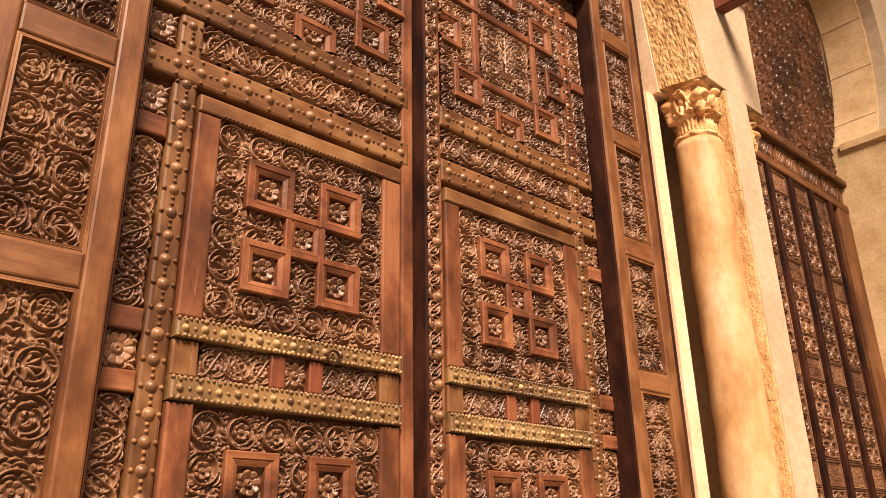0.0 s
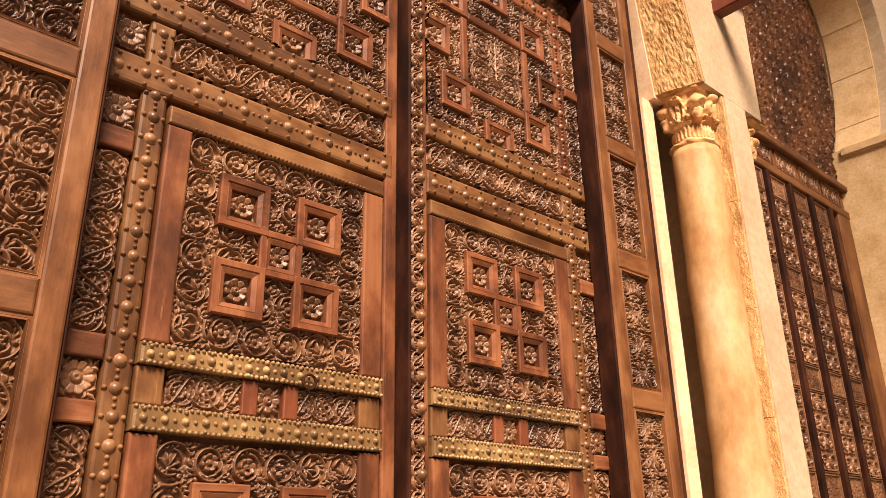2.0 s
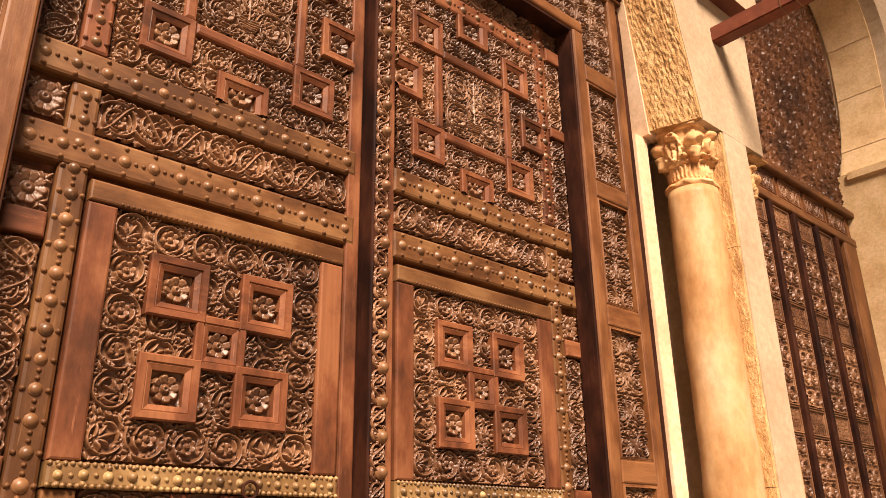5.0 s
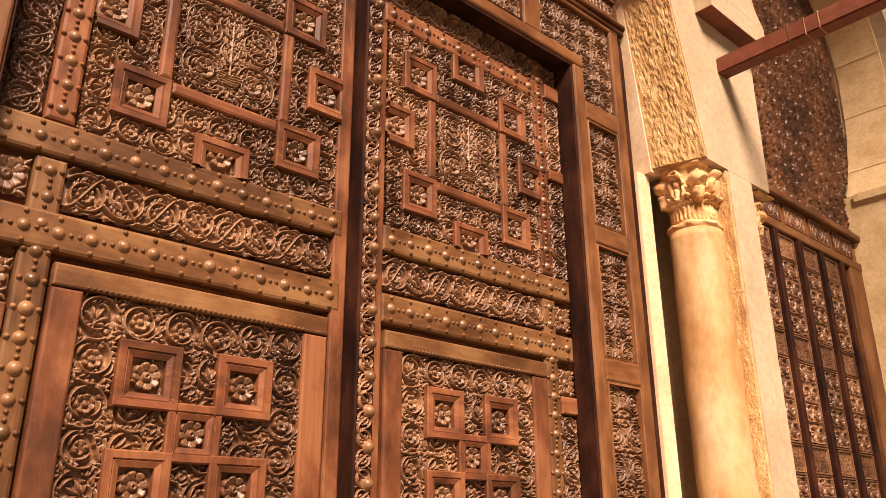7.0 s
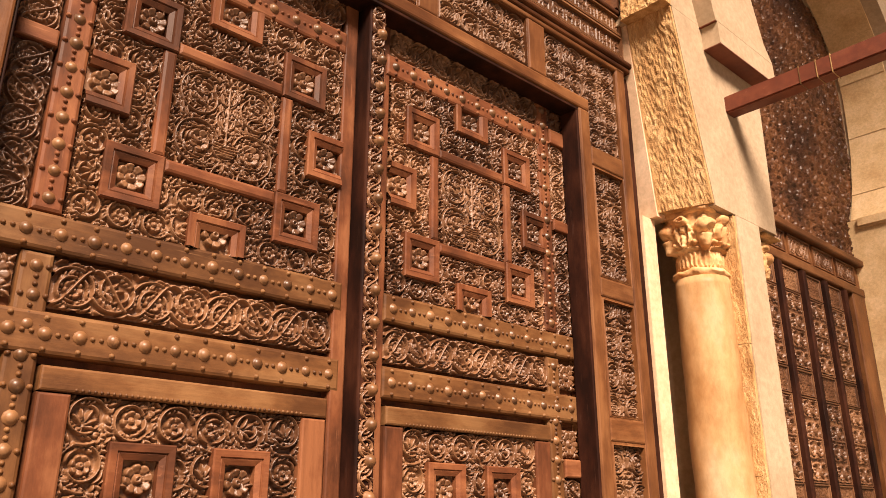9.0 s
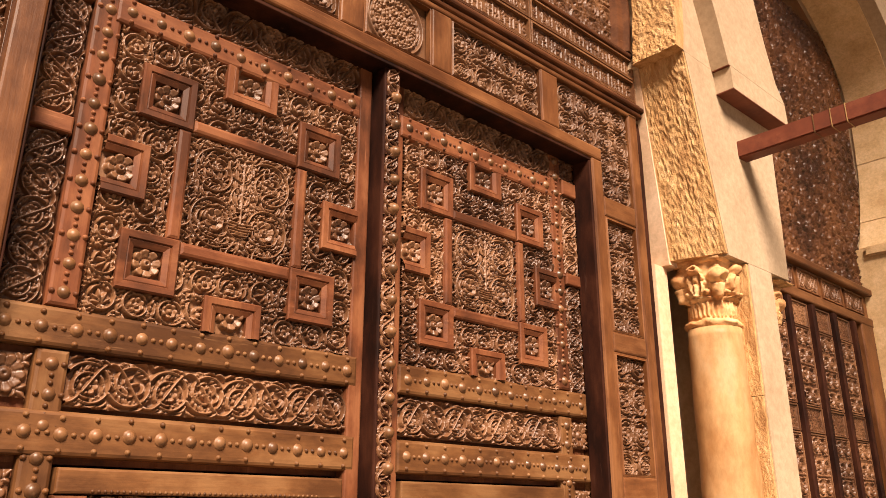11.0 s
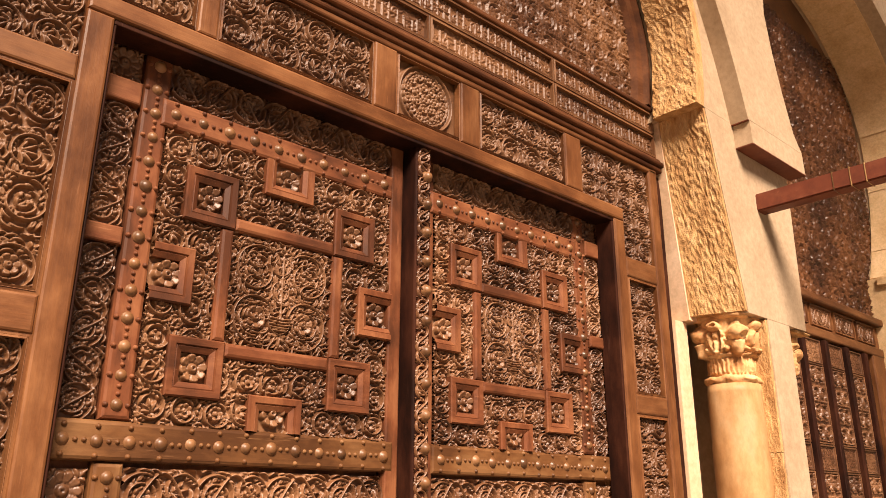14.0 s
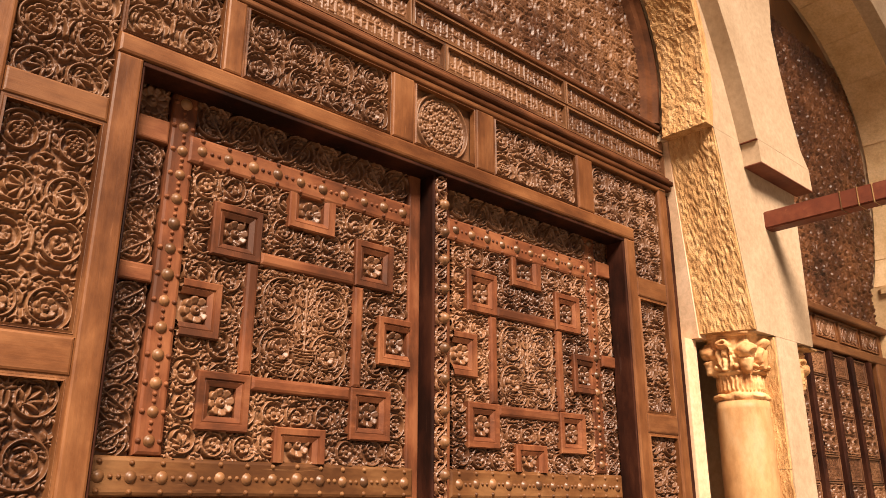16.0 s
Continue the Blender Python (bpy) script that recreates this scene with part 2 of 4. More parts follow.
# ---- carved relief: ornament drawn stroke by stroke into a height field ----
class Relief:
    def __init__(self, w, h, step=0.0021):
        self.w, self.h = w, h
        self.nx, self.nz = max(4, round(w / step)) + 1, max(4, round(h / step)) + 1
        self.sx, self.sz = w / (self.nx - 1), h / (self.nz - 1)
        self.H = np.zeros((self.nz, self.nx))
        self.X, self.Z = np.meshgrid(np.linspace(0, w, self.nx), np.linspace(0, h, self.nz))

    def window(self, x, z, r):
        i0, i1 = max(0, int((x - r) / self.sx)), min(self.nx, int((x + r) / self.sx) + 2)
        j0, j1 = max(0, int((z - r) / self.sz)), min(self.nz, int((z + r) / self.sz) + 2)
        return (slice(j0, j1), slice(i0, i1)) if i0 < i1 and j0 < j1 else None

    def dot(self, x, z, r, amp=1.0, flat=0.38):
        s = self.window(x, z, r * 1.15)
        if s is None:
            return
        d = ((self.X[s] - x) ** 2 + (self.Z[s] - z) ** 2) / (r * r)
        self.H[s] *= np.clip((d - 0.8) / 0.5, 0, 1)
        np.maximum(self.H[s], amp * np.clip(1 - d, 0, 1) ** flat, out=self.H[s])

    def stroke(self, pts, r0, r1, amp=1.0, groove=0.0, swell=0.0):
        """A ridge along pts, r0 to r1 in half width, cut free of what it crosses; swell: leaf-shaped."""
        P = np.array(pts, dtype=float)
        L = np.hypot(*(P[1:] - P[:-1]).T)
        n = max(2, int(L.sum() / 0.0022) + 1)
        at = np.concatenate([[0], np.cumsum(L)])
        f = np.linspace(0, 1, n)
        X, Z = np.interp(f * at[-1], at, P[:, 0]), np.interp(f * at[-1], at, P[:, 1])
        K = r0 + (r1 - r0) * f
        if swell:
            K = r0 * (0.16 + (swell + 0.15) * np.sin(np.pi * np.clip(f * 0.98 + 0.01, 0, 1)) ** 0.9)
        top = K.max()
        s = self.window((X.min() + X.max()) / 2, (Z.min() + Z.max()) / 2, max(X.max() - X.min(), Z.max() - Z.min()) / 2 + top * 1.75)
        if s is None:
            return
        gx, gz = self.X[s], self.Z[s]
        D = np.full(gx.shape, 9.0)
        j0, i0 = s[0].start, s[1].start
        for x, z, k in zip(X, Z, K):
            w = self.window(x, z, k * 1.75)
            if w is None:
                continue
            v = (slice(w[0].start - j0, w[0].stop - j0), slice(w[1].start - i0, w[1].stop - i0))
            if v[0].start < 0 or v[1].start < 0:
                v = (slice(max(0, v[0].start), v[0].stop), slice(max(0, v[1].start), v[1].stop))
            q = ((gx[v] - x) ** 2 + (gz[v] - z) ** 2) / (k * k)
            np.minimum(D[v], q, out=D[v])
        H = amp * np.clip(1 - D, 0, 1) ** 0.48
        self.H[s] *= np.clip((D - 1.12) / 0.95, 0, 1)
        if groove:
            H *= 1 - groove * np.exp(-D / 0.07)
        np.maximum(self.H[s], H, out=self.H[s])

    def rosette(self, x, z, r, petals=8, turn=0.0):
        """Flat rounded petals side by side, each with a raised rim, about a drilled boss."""
        s = self.window(x, z, r * 1.12)
        if s is None:
            return
        dx, dz = self.X[s] - x, self.Z[s] - z
        d = np.sqrt(dx * dx + dz * dz) / r
        wave = np.abs(np.cos((np.arctan2(dz, dx) - turn) * petals / 2))
        rim = 0.80 + 0.20 * np.sqrt(wave)
        body = np.clip((rim - d) / 0.10, 0, 1) ** 0.6
        hollow = 0.55 + 0.33 * np.clip((d - 0.52) / 0.30, 0, 1)
        seam = np.clip(wave / 0.30, 0.25, 1) ** 0.7
        H = body * hollow * seam
        H = np.where(d < 0.42, 0.20, H)
        H = np.maximum(H, np.clip(1 - (d / 0.34) ** 2, 0, 1) ** 0.4)
        H = np.where(d < 0.10, 0.55, H)
        self.H[s] = np.where(d < rim + 0.10, H, self.H[s])

    def pit(self, x, z, r, deep):
        s = self.window(x, z, r)
        if s is not None:
            d = ((self.X[s] - x) ** 2 + (self.Z[s] - z) ** 2) / (r * r)
            self.H[s] *= 1 - (1 - deep) * np.clip(1 - d, 0, 1)

    def spiral(self, x, z, r, turns=1.6, a0=0.0, way=1, thick=0.0042, flower=False):
        pts = []
        m = int(16 * turns)
        for i in range(m + 1):
            f = i / m
            a = a0 + way * 2 * math.pi * turns * f
            q = r * (1 - 0.86 * f) if not flower else r * (1 - 0.42 * f)
            pts.append((x + q * math.cos(a), z + q * math.sin(a)))
        self.stroke(pts, thick, thick * 0.75, 1.0, 0.5 if thick > 0.0045 else 0.0)
        if flower:
            self.rosette(x, z, r * 0.58, 6, a0)
        else:
            self.dot(x, z, thick * 1.5)

    def leaf(self, x, z, a, long, bend=0.6, thick=0.005, amp=0.86):
        pts, c, b = [], (x, z), a
        for i in range(7):
            pts.append(c)
            c = (c[0] + long / 6 * math.cos(b), c[1] + long / 6 * math.sin(b))
            b += bend / 6
        self.stroke(pts, thick, thick, amp, 0.5 if thick > 0.0042 else 0.0, 1.1)

    def fan(self, x, z, a, long, n=5, spread=1.9, thick=0.0038):
        for i in range(n):
            f = (i / (n - 1) - 0.5) if n > 1 else 0
            self.leaf(x, z, a + spread * f, long * (1 - 0.55 * abs(f)), 1.5 * f, thick)

    def curve(self, x, z, a, long, bend, thick=0.004):
        pts, b = [(x, z)], a
        for i in range(14):
            x, z = x + long / 14 * math.cos(b), z + long / 14 * math.sin(b)
            b += bend / 14
            pts.append((x, z))
        self.stroke(pts, thick, thick * 0.8, 1.0, 0.5)
        return x, z, b

    def crowd(self, thick, seed, tries=0.00016, half=False, spots=(), hubs=()):
        """Curled sprigs in the ground left bare, flowing round the nearest hub."""
        g = random.Random(seed)
        for u in range(int(self.w * self.h / tries)):
            x, z = g.uniform(0.01, 0.5 if half else 0.99) * self.w, g.uniform(0.01, 0.99) * self.h
            if any(abs(x - a) < q * 1.2 and abs(z - b) < q * 1.2 for a, b, q in spots):
                continue
            s = self.window(x, z, thick * 1.25)
            if s is not None and self.H[s].max() < 0.12:
                a, w = g.uniform(0, 6.28), g.choice((-1, 1))
                if hubs:
                    hx, hz, w = min(hubs, key=lambda q: (q[0] - x) ** 2 + (q[1] - z) ** 2)
                    a = math.atan2(z - hz, x - hx) + 1.1 * w
                self.leaf(x - 3 * thick * math.cos(a), z - 3 * thick * math.sin(a), a, thick * 9.5, 1.6 * w, thick * 0.82)
        return self

    def mirrored(self):
        np.maximum(self.H, self.H[:, ::-1], out=self.H)
        return self

    def mesh(self, name, mat, high, jitter=0.0007, edge=True):
        """The carved board, in u, v from its lower left corner, carving out along -y from 0 to high."""
        g = np.random.RandomState(len(name) + self.nx)
        H = self.H
        S = H.copy()
        S[1:-1, 1:-1] = (8 * H[1:-1, 1:-1] + H[:-2, 1:-1] + H[2:, 1:-1] + H[1:-1, :-2] + H[1:-1, 2:]) / 12
        Y = -(S * high * 1.4 + (g.rand(self.nz, self.nx) - 0.5) * jitter)
        V = np.stack([self.X, Y, self.Z], -1).reshape(-1, 3)
        i = np.arange(self.nz * self.nx).reshape(self.nz, self.nx)
        Q = np.stack([i[:-1, :-1], i[:-1, 1:], i[1:, 1:], i[1:, :-1]], -1).reshape(-1, 4)
        me = bpy.data.meshes.new(name)
        me.vertices.add(len(V))
        me.vertices.foreach_set("co", V.ravel())
        me.loops.add(Q.size)
        me.loops.foreach_set("vertex_index", Q.ravel())
        me.polygons.add(len(Q))
        me.polygons.foreach_set("loop_start", np.arange(0, Q.size, 4))
        me.polygons.foreach_set("use_smooth", np.ones(len(Q), dtype=bool))
        me.materials.append(mat)
        me.update(calc_edges=True)
        me.validate()
        return me


def field_relief(w, h, cell, seed, spots=(), step=0.0021):
    """All-over carving: rolled stems with fronds, turned left and right in turn; spots: rosettes in the square coffers."""
    r, g = Relief(w, h, step), random.Random(seed)
    nx, nz = max(1, round(w / cell)), max(1, round(h / cell))
    cx, cz = w / nx, h / nz
    R, t = 0.53 * min(cx, cz), cell * 0.042
    hubs = []
    for j in range(nz):
        for i in range(nx):
            x, z = (i + 0.5 + g.uniform(-0.07, 0.07)) * cx, (j + 0.5 + g.uniform(-0.07, 0.07)) * cz
            if any(abs(x - a) < q * 1.1 and abs(z - b) < q * 1.1 for a, b, q in spots):
                continue
            way = 1 if (i + j) % 2 else -1
            hubs.append((x, z, way))
            vine(r, g, x, z, R, g.choice((0, 0.5, 1, 1.5)) * math.pi + g.uniform(-0.3, 0.3), way, t, (0, 1, 3, 0, 1)[(2 * i + 3 * j + seed) % 5])
            for q in range(4):
                a = math.pi / 4 + q * math.pi / 2
                r.fan(x + R * 0.95 * math.cos(a), z + R * 0.95 * math.sin(a), a, R * 0.55, 3, 1.7, t)
    for a, b, q in spots:
        r.dot(a, b, q * 1.35, 0.0)
        r.rosette(a, b, q * 0.96, 8, 0.2)
    return r.crowd(t * 1.1, seed, 0.000012, False, spots, hubs)


def filling(r, x, z, R, kind, a, thick):
    """What grows inside a round stem: flower, palmette, grapes or a tulip."""
    if kind == 0:
        r.rosette(x, z, R * 0.92, 7, a)
    elif kind == 1:
        r.fan(x - 0.75 * R * math.cos(a), z - 0.75 * R * math.sin(a), a, R * 1.75, 5, 1.9, thick * 1.05)
    elif kind == 2:
        for j in range(-2, 3):
            for i in range(-2, 3):
                u, v = (i + 0.5 * (j % 2)) * R * 0.34, j * R * 0.30
                if u * u + v * v < (R * 0.66) ** 2:
                    r.dot(x + u, z + v, R * 0.175, 1.0)
    else:
        r.leaf(x - 0.6 * R * math.cos(a), z - 0.6 * R * math.sin(a), a, R * 1.25, 0.0, thick * 2.6)
        for q in (-1, 1):
            r.leaf(x - 0.55 * R * math.cos(a), z - 0.55 * R * math.sin(a), a + 0.75 * q, R * 1.2, -1.1 * q, thick * 1.7)
            r.spiral(x + R * 0.45 * math.cos(a + 1.3 * q), z + R * 0.45 * math.sin(a + 1.3 * q), R * 0.24, 1.2, a, q, thick)


def vine(r, g, x, z, R, a0, way, thick, kind, turns=1.05):
    """A rolled double stem with leaves along it and a flower, palmette or grapes at its heart."""
    n = 40
    P, T = [], []
    turns *= 1.15
    for i in range(n + 1):
        f = i / n
        a = a0 + way * 2 * math.pi * turns * f
        q = R * (1.10 - 0.54 * f)
        P.append((x + q * math.cos(a), z + q * math.sin(a)))
        T.append(a + way * math.pi / 2)
    # fronds: curled leaves in threes, inwards and outwards in turn, under the stem
    for q, i in enumerate(range(3, n - 6, 6)):
        out = -way if q % 2 else way
        for k in range(3):
            u, v = P[min(n, i + 2 * k)]
            r.leaf(u, v, T[i + k] + (0.25 + 0.3 * k) * out, R * (0.74 - 0.14 * k) * (1.0 if out == -way else 0.72), 1.5 * way, thick * 1.5, 0.86)
    r.stroke(P, thick * 1.12, thick * 0.9)
    filling(r, x, z, R * 0.50, kind, T[-1], thick)


def frieze_relief(w, h, seed, flip=False, lobes=0.80):
    """A running vine along the longer side, rolled up and down in turn, flowers at the hearts."""
    up = h > w
    L, B = (h, w) if up else (w, h)
    r, g = Relief(w, h), random.Random(seed)
    t = max(0.0027, B * 0.030)
    n = max(1, round(L / (B * lobes)))
    d = L / n
    hubs = []
    for i in range(n):
        s = 1 if (i % 2 == 0) != flip else -1
        u, v = (i + 0.5) * d, B * (0.5 - 0.05 * s)
        x, z = (v, u) if up else (u, v)
        a0 = math.pi * 0.85 * s
        hubs.append((x, z, -s if not up else s))
        vine(r, g, x, z, B * 0.44, (math.pi / 2 - a0) if up else a0, hubs[-1][2], t, (0, 1, 0, 3)[i % 4])
    # the running main stem
    path = [(u, B * 0.5 - (1 if flip else -1) * B * 0.42 * math.cos(math.pi * (u / d - 0.5) - math.pi / 2)) for u in (L * i / (12 * n) for i in range(12 * n + 1))]
    r.stroke([(v, u) if up else (u, v) for u, v in path], t * 1.2, t * 1.2)
    return r.crowd(t, seed, 0.000012, False, (), hubs)


def plant_relief(w, h, seed, vase=False, thick=0.0034, step=0.0021):
    """A mirrored plant: middle stem with leaves, rolled vines on both sides with flowers, grapes and tulips."""
    r, g = Relief(w, h, step), random.Random(seed)
    c, hubs = w / 2, []
    base = h * 0.03
    cols = max(1, round(c / 0.100))
    rows = max(1, round(h / 0.108))
    cw, ch = c / cols, h / rows
    Rr = 0.50 * min(cw, ch)
    for j in range(rows):
        for i in range(cols):
            x, z = (i + 0.5 + g.uniform(-0.06, 0.06)) * cw, (j + 0.5 + g.uniform(-0.08, 0.08)) * ch
            hubs.append((x, z, 1 if (i + j) % 2 else -1))
            vine(r, g, x, z, Rr, -0.6 + g.uniform(-0.4, 0.4), 1 if (i + j) % 2 else -1, thick, (0, 3, 1, 2)[(j + 2 * i + seed) % 4])
            for q in range(4):
                a = math.pi / 4 + q * math.pi / 2
                r.fan(x + Rr * 1.0 * math.cos(a), z + Rr * 1.0 * math.sin(a), a, Rr * 0.5, 3, 1.7, thick)
    if vase:
        s = r.window(c, h * 0.15, h * 0.15)
        r.H[s] *= 0.0
        base = h * 0.27
        for q in range(5):
            r.stroke([(c, h * (0.17 + 0.026 * q)), (c - w * (0.07 + 0.024 * q), h * (0.17 + 0.030 * q))], thick * 1.2, thick * 1.2)
        r.fan(c, h * 0.14, -1.57, h * 0.13, 5, 2.2, thick * 1.3)
    if vase:
        r.stroke([(c, base), (c, h * 0.95)], thick, thick * 0.8)
    z = base + 0.015
    while vase and z < h * 0.93:
        r.leaf(c - 0.004, z, 2.35, 0.055, -1.5, thick * 1.45)
        z += 0.030
    r.fan(c, h * 0.90, 1.57, 0.03, 5, 2.0, thick)
    r.crowd(thick, seed, 0.000012, True, (), hubs)
    return r.mirrored()


def carved(name, parent, relief_mesh, u, v, n=0.0, plane=LEAF, label=""):
    return part(name, relief_mesh, parent, label, Matrix.Translation((u, plane - n + 0.006, v)))


NAIL_BIG = dome_mesh("nail", 0.0130, 0.0095, WOOD_NAIL)
NAIL_MID = dome_mesh("nail", 0.0095, 0.010, GILT)
NAIL_SMALL = dome_mesh("bead", 0.0056, 0.006, WOOD_NAIL, 8)
NAIL_KNOB = dome_mesh("nail", 0.0165, 0.018, WOOD_NAIL, 12)


def nailed_band(name, parent, mat, u0, u1, v0, v1, n1, along, pitch, big=NAIL_BIG, label="", rows=False):
    """A board with a row of round nails, small beads between them and crosswise."""
    band = slab(name, parent, mat, u0, u1, v0, v1, -0.026, n1, 0.009, label=label)
    y = LEAF - n1
    L = (u1 - u0) if along == "u" else (v1 - v0)
    B = (v1 - v0) if along == "u" else (u1 - u0)
    n = max(1, int(L / pitch))
    d = L / n
    spots = []
    for i in range(n):
        s = (i + 0.5) * d
        j = rng.uniform(-0.002, 0.002)
        x, z = (u0 + s, (v0 + v1) / 2 + j) if along == "u" else ((u0 + u1) / 2 + j, v0 + s)
        k = rng.uniform(0.88, 1.08)
        part("nail", big, band, "", Matrix.Translation((x, y, z)) @ Matrix.Diagonal((k, k, k, 1)))
        for q in (-1, 1):
            c = q * B * 0.36
            spots.append((x, y, z + c, 1) if along == "u" else (x + c, y, z, 1))
        for q in (0.37, 0.63) if d > 0.05 else (0.5,):
            if i < n - 1:
                spots.append((x + q * d, y, z, 0.9) if along == "u" else (x, y, z + q * d, 0.9))
    if rows:
        for e in (-0.42, 0.42):
            m = int(L / 0.0135)
            spots += [(u0 + (i + 0.5) * L / m, y, (v0 + v1) / 2 + e * B, 0.85) for i in range(m)]
    if spots:
        tagged(part("beading", joined("beading", NAIL_SMALL, spots, mat), band), kind="stuff")
    return band


# ---- ground and facade wall ----
def ground():
    n, S = 40, 60.0
    verts = [(-S + 2 * S * i / n, -S + 2 * S * j / n, 0) for j in range(n + 1) for i in range(n + 1)]
    faces = [(j * (n + 1) + i, j * (n + 1) + i + 1, (j + 1) * (n + 1) + i + 1, (j + 1) * (n + 1) + i) for j in range(n) for i in range(n)]
    tagged(part("ground", mesh_of("ground", verts, faces, PAVING)), "pale limestone paving of the gallery and courtyard", "paving", kind="structure")


ground()


def arch_curve(cx, cz, a, up, down, z0, n=40, down_left=None):
    """Points of a horseshoe arch from its right springing at height z0 over the crown to the left one."""
    t0 = math.asin(max(-1, (z0 - cz) / down))
    t1 = math.pi - math.asin(max(-1, (z0 - cz) / (down_left or down)))
    pts = []
    for i in range(n + 1):
        t = t0 + (t1 - t0) * i / n
        s = math.sin(t)
        pts.append((cx + a * math.cos(t), cz + (up if s > 0 else down if t < 1.57 else down_left or down) * s))
    return pts


ARCH_1 = arch_curve(2.625, 4.02, 1.265, 0.98, 1.35, 3.72)
ARCH_2 = arch_curve(5.66, 4.63, 1.26, 0.95, 1.6, 3.62, 40, 1.8)
TOP = 10.2


def arch_wall(name, pts, x0, x1, y0, y1, label, top=TOP):
    """Wall over an arch: the arch's edge joined to a rectangle, front, back and soffit."""
    zb = pts[0][1]
    cx, cz = (x0 + x1) / 2, zb + 0.2
    outer = []
    for x, z in pts:
        dx, dz = x - cx, z - cz
        k = 1e9
        if abs(dx) > 1e-6:
            k = min(k, ((x1 if dx > 0 else x0) - cx) / dx)
        if dz > 1e-6:
            k = min(k, (top - cz) / dz)
        if dz < -1e-6:
            k = min(k, (zb - cz) / dz) if abs(dx) < 1e-6 else k
        X, Z = cx + dx * k, cz + dz * k
        outer.append((X, max(Z, zb)))
    outer[0], outer[-1] = (x1, zb), (x0, zb)
    n = len(pts)
    # make the rectangle's two upper corners exact
    iR = max(range(n), key=lambda i: outer[i][0] + outer[i][1])
    iL = max(range(n), key=lambda i: -outer[i][0] + outer[i][1])
    outer[iR], outer[iL] = (x1, top), (x0, top)
    verts, faces = [], []
    for y in (y0, y1):
        verts += [(x, y, z) for x, z in pts] + [(x, y, z) for x, z in outer]
    o = 2 * n
    for i in range(n - 1):
        faces += [(i, n + i, n + i + 1, i + 1), (o + i + 1, o + n + i + 1, o + n + i, o + i), (i + 1, o + i + 1, o + i, i), (n + i, o + n + i, o + n + i + 1, n + i + 1)]
    faces += [(0, o, o + n, n), (n - 1, 2 * n - 1, o + 2 * n - 1, o + n - 1)]
    ob = part(name, mesh_of(name, verts, faces, PLASTER))
    return tagged(ob, label, "wall", kind="structure")


BACK = 2.25
MID = 4.45
arch_wall("wall_north", ARCH_1, 0.8, MID, FRONT, BACK, "cream plastered wall over the great door's horseshoe arch")
arch_wall("wall_east", ARCH_2, MID + 0.002, 7.29, FRONT, BACK, "cream plastered wall over the farther horseshoe arch")


def wall_block(name, lo, hi, label, mat=PLASTER):
    return tagged(part(name, box_mesh(name, mat, lo, hi, 0.0015)), label, "wall", kind="structure")


# piers between and beside the arches, below their springings
wall_block("wall_pier_middle", (4.218, FRONT, 0), (4.405, BACK, 2.91), "cream plastered pier between two doors")
pier_line = [(4.066, 2.91), (4.56, 2.91), (4.585, 3.719), (3.903, 3.719)]
pier_verts = [(x, y, z) for y in (FRONT, BACK - 0.002) for x, z in pier_line]
pier_faces = [(0, 1, 2, 3), (7, 6, 5, 4)] + [(i, i + 4, (i + 1) % 4 + 4, (i + 1) % 4) for i in range(4)]
tagged(part("wall_pier_middle_upper", mesh_of("wall_pier_middle_upper", pier_verts, pier_faces, PLASTER)), "cream plastered pier above the column capitals", "wall", kind="structure")
wall_block("wall_pier_west", (0.8, FRONT, 0), (1.20, BACK, 3.718), "cream plastered pier beside the great door")
wall_block("wall_pier_east", (6.61, FRONT, 0), (7.29, BACK, 3.618), "pale plastered pier beyond the farther door", STONE_PALE)
wall_block("wall_west", (-5.0, FRONT, 0), (0.798, BACK, TOP), "cream plastered gallery wall")
wall_block("wall_far_east", (7.292, FRONT, 0), (13.0, BACK, TOP), "cream plastered gallery wall")
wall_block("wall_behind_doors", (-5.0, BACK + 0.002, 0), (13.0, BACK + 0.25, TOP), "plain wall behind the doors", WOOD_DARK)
# plaster reveal between the wooden screen and the column; light put into its colour
wall_block("wall_reveal", (3.932, 1.70, 0), (4.014, BACK - 0.01, 2.90), "cream plaster reveal beside the door frame", PLASTER_LIT)
wall_block("wall_recess", (4.016, 1.93, 0), (4.216, BACK - 0.012, 2.90), "shaded plaster recess behind the column", PLASTER)
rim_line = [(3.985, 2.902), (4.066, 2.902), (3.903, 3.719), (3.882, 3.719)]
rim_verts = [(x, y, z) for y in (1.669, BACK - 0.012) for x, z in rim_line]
tagged(part("wall_reveal_upper", mesh_of("wall_reveal_upper", rim_verts, pier_faces, PLASTER_LIT)), "cream plaster rim beside the rough impost stones", "wall", kind="structure")


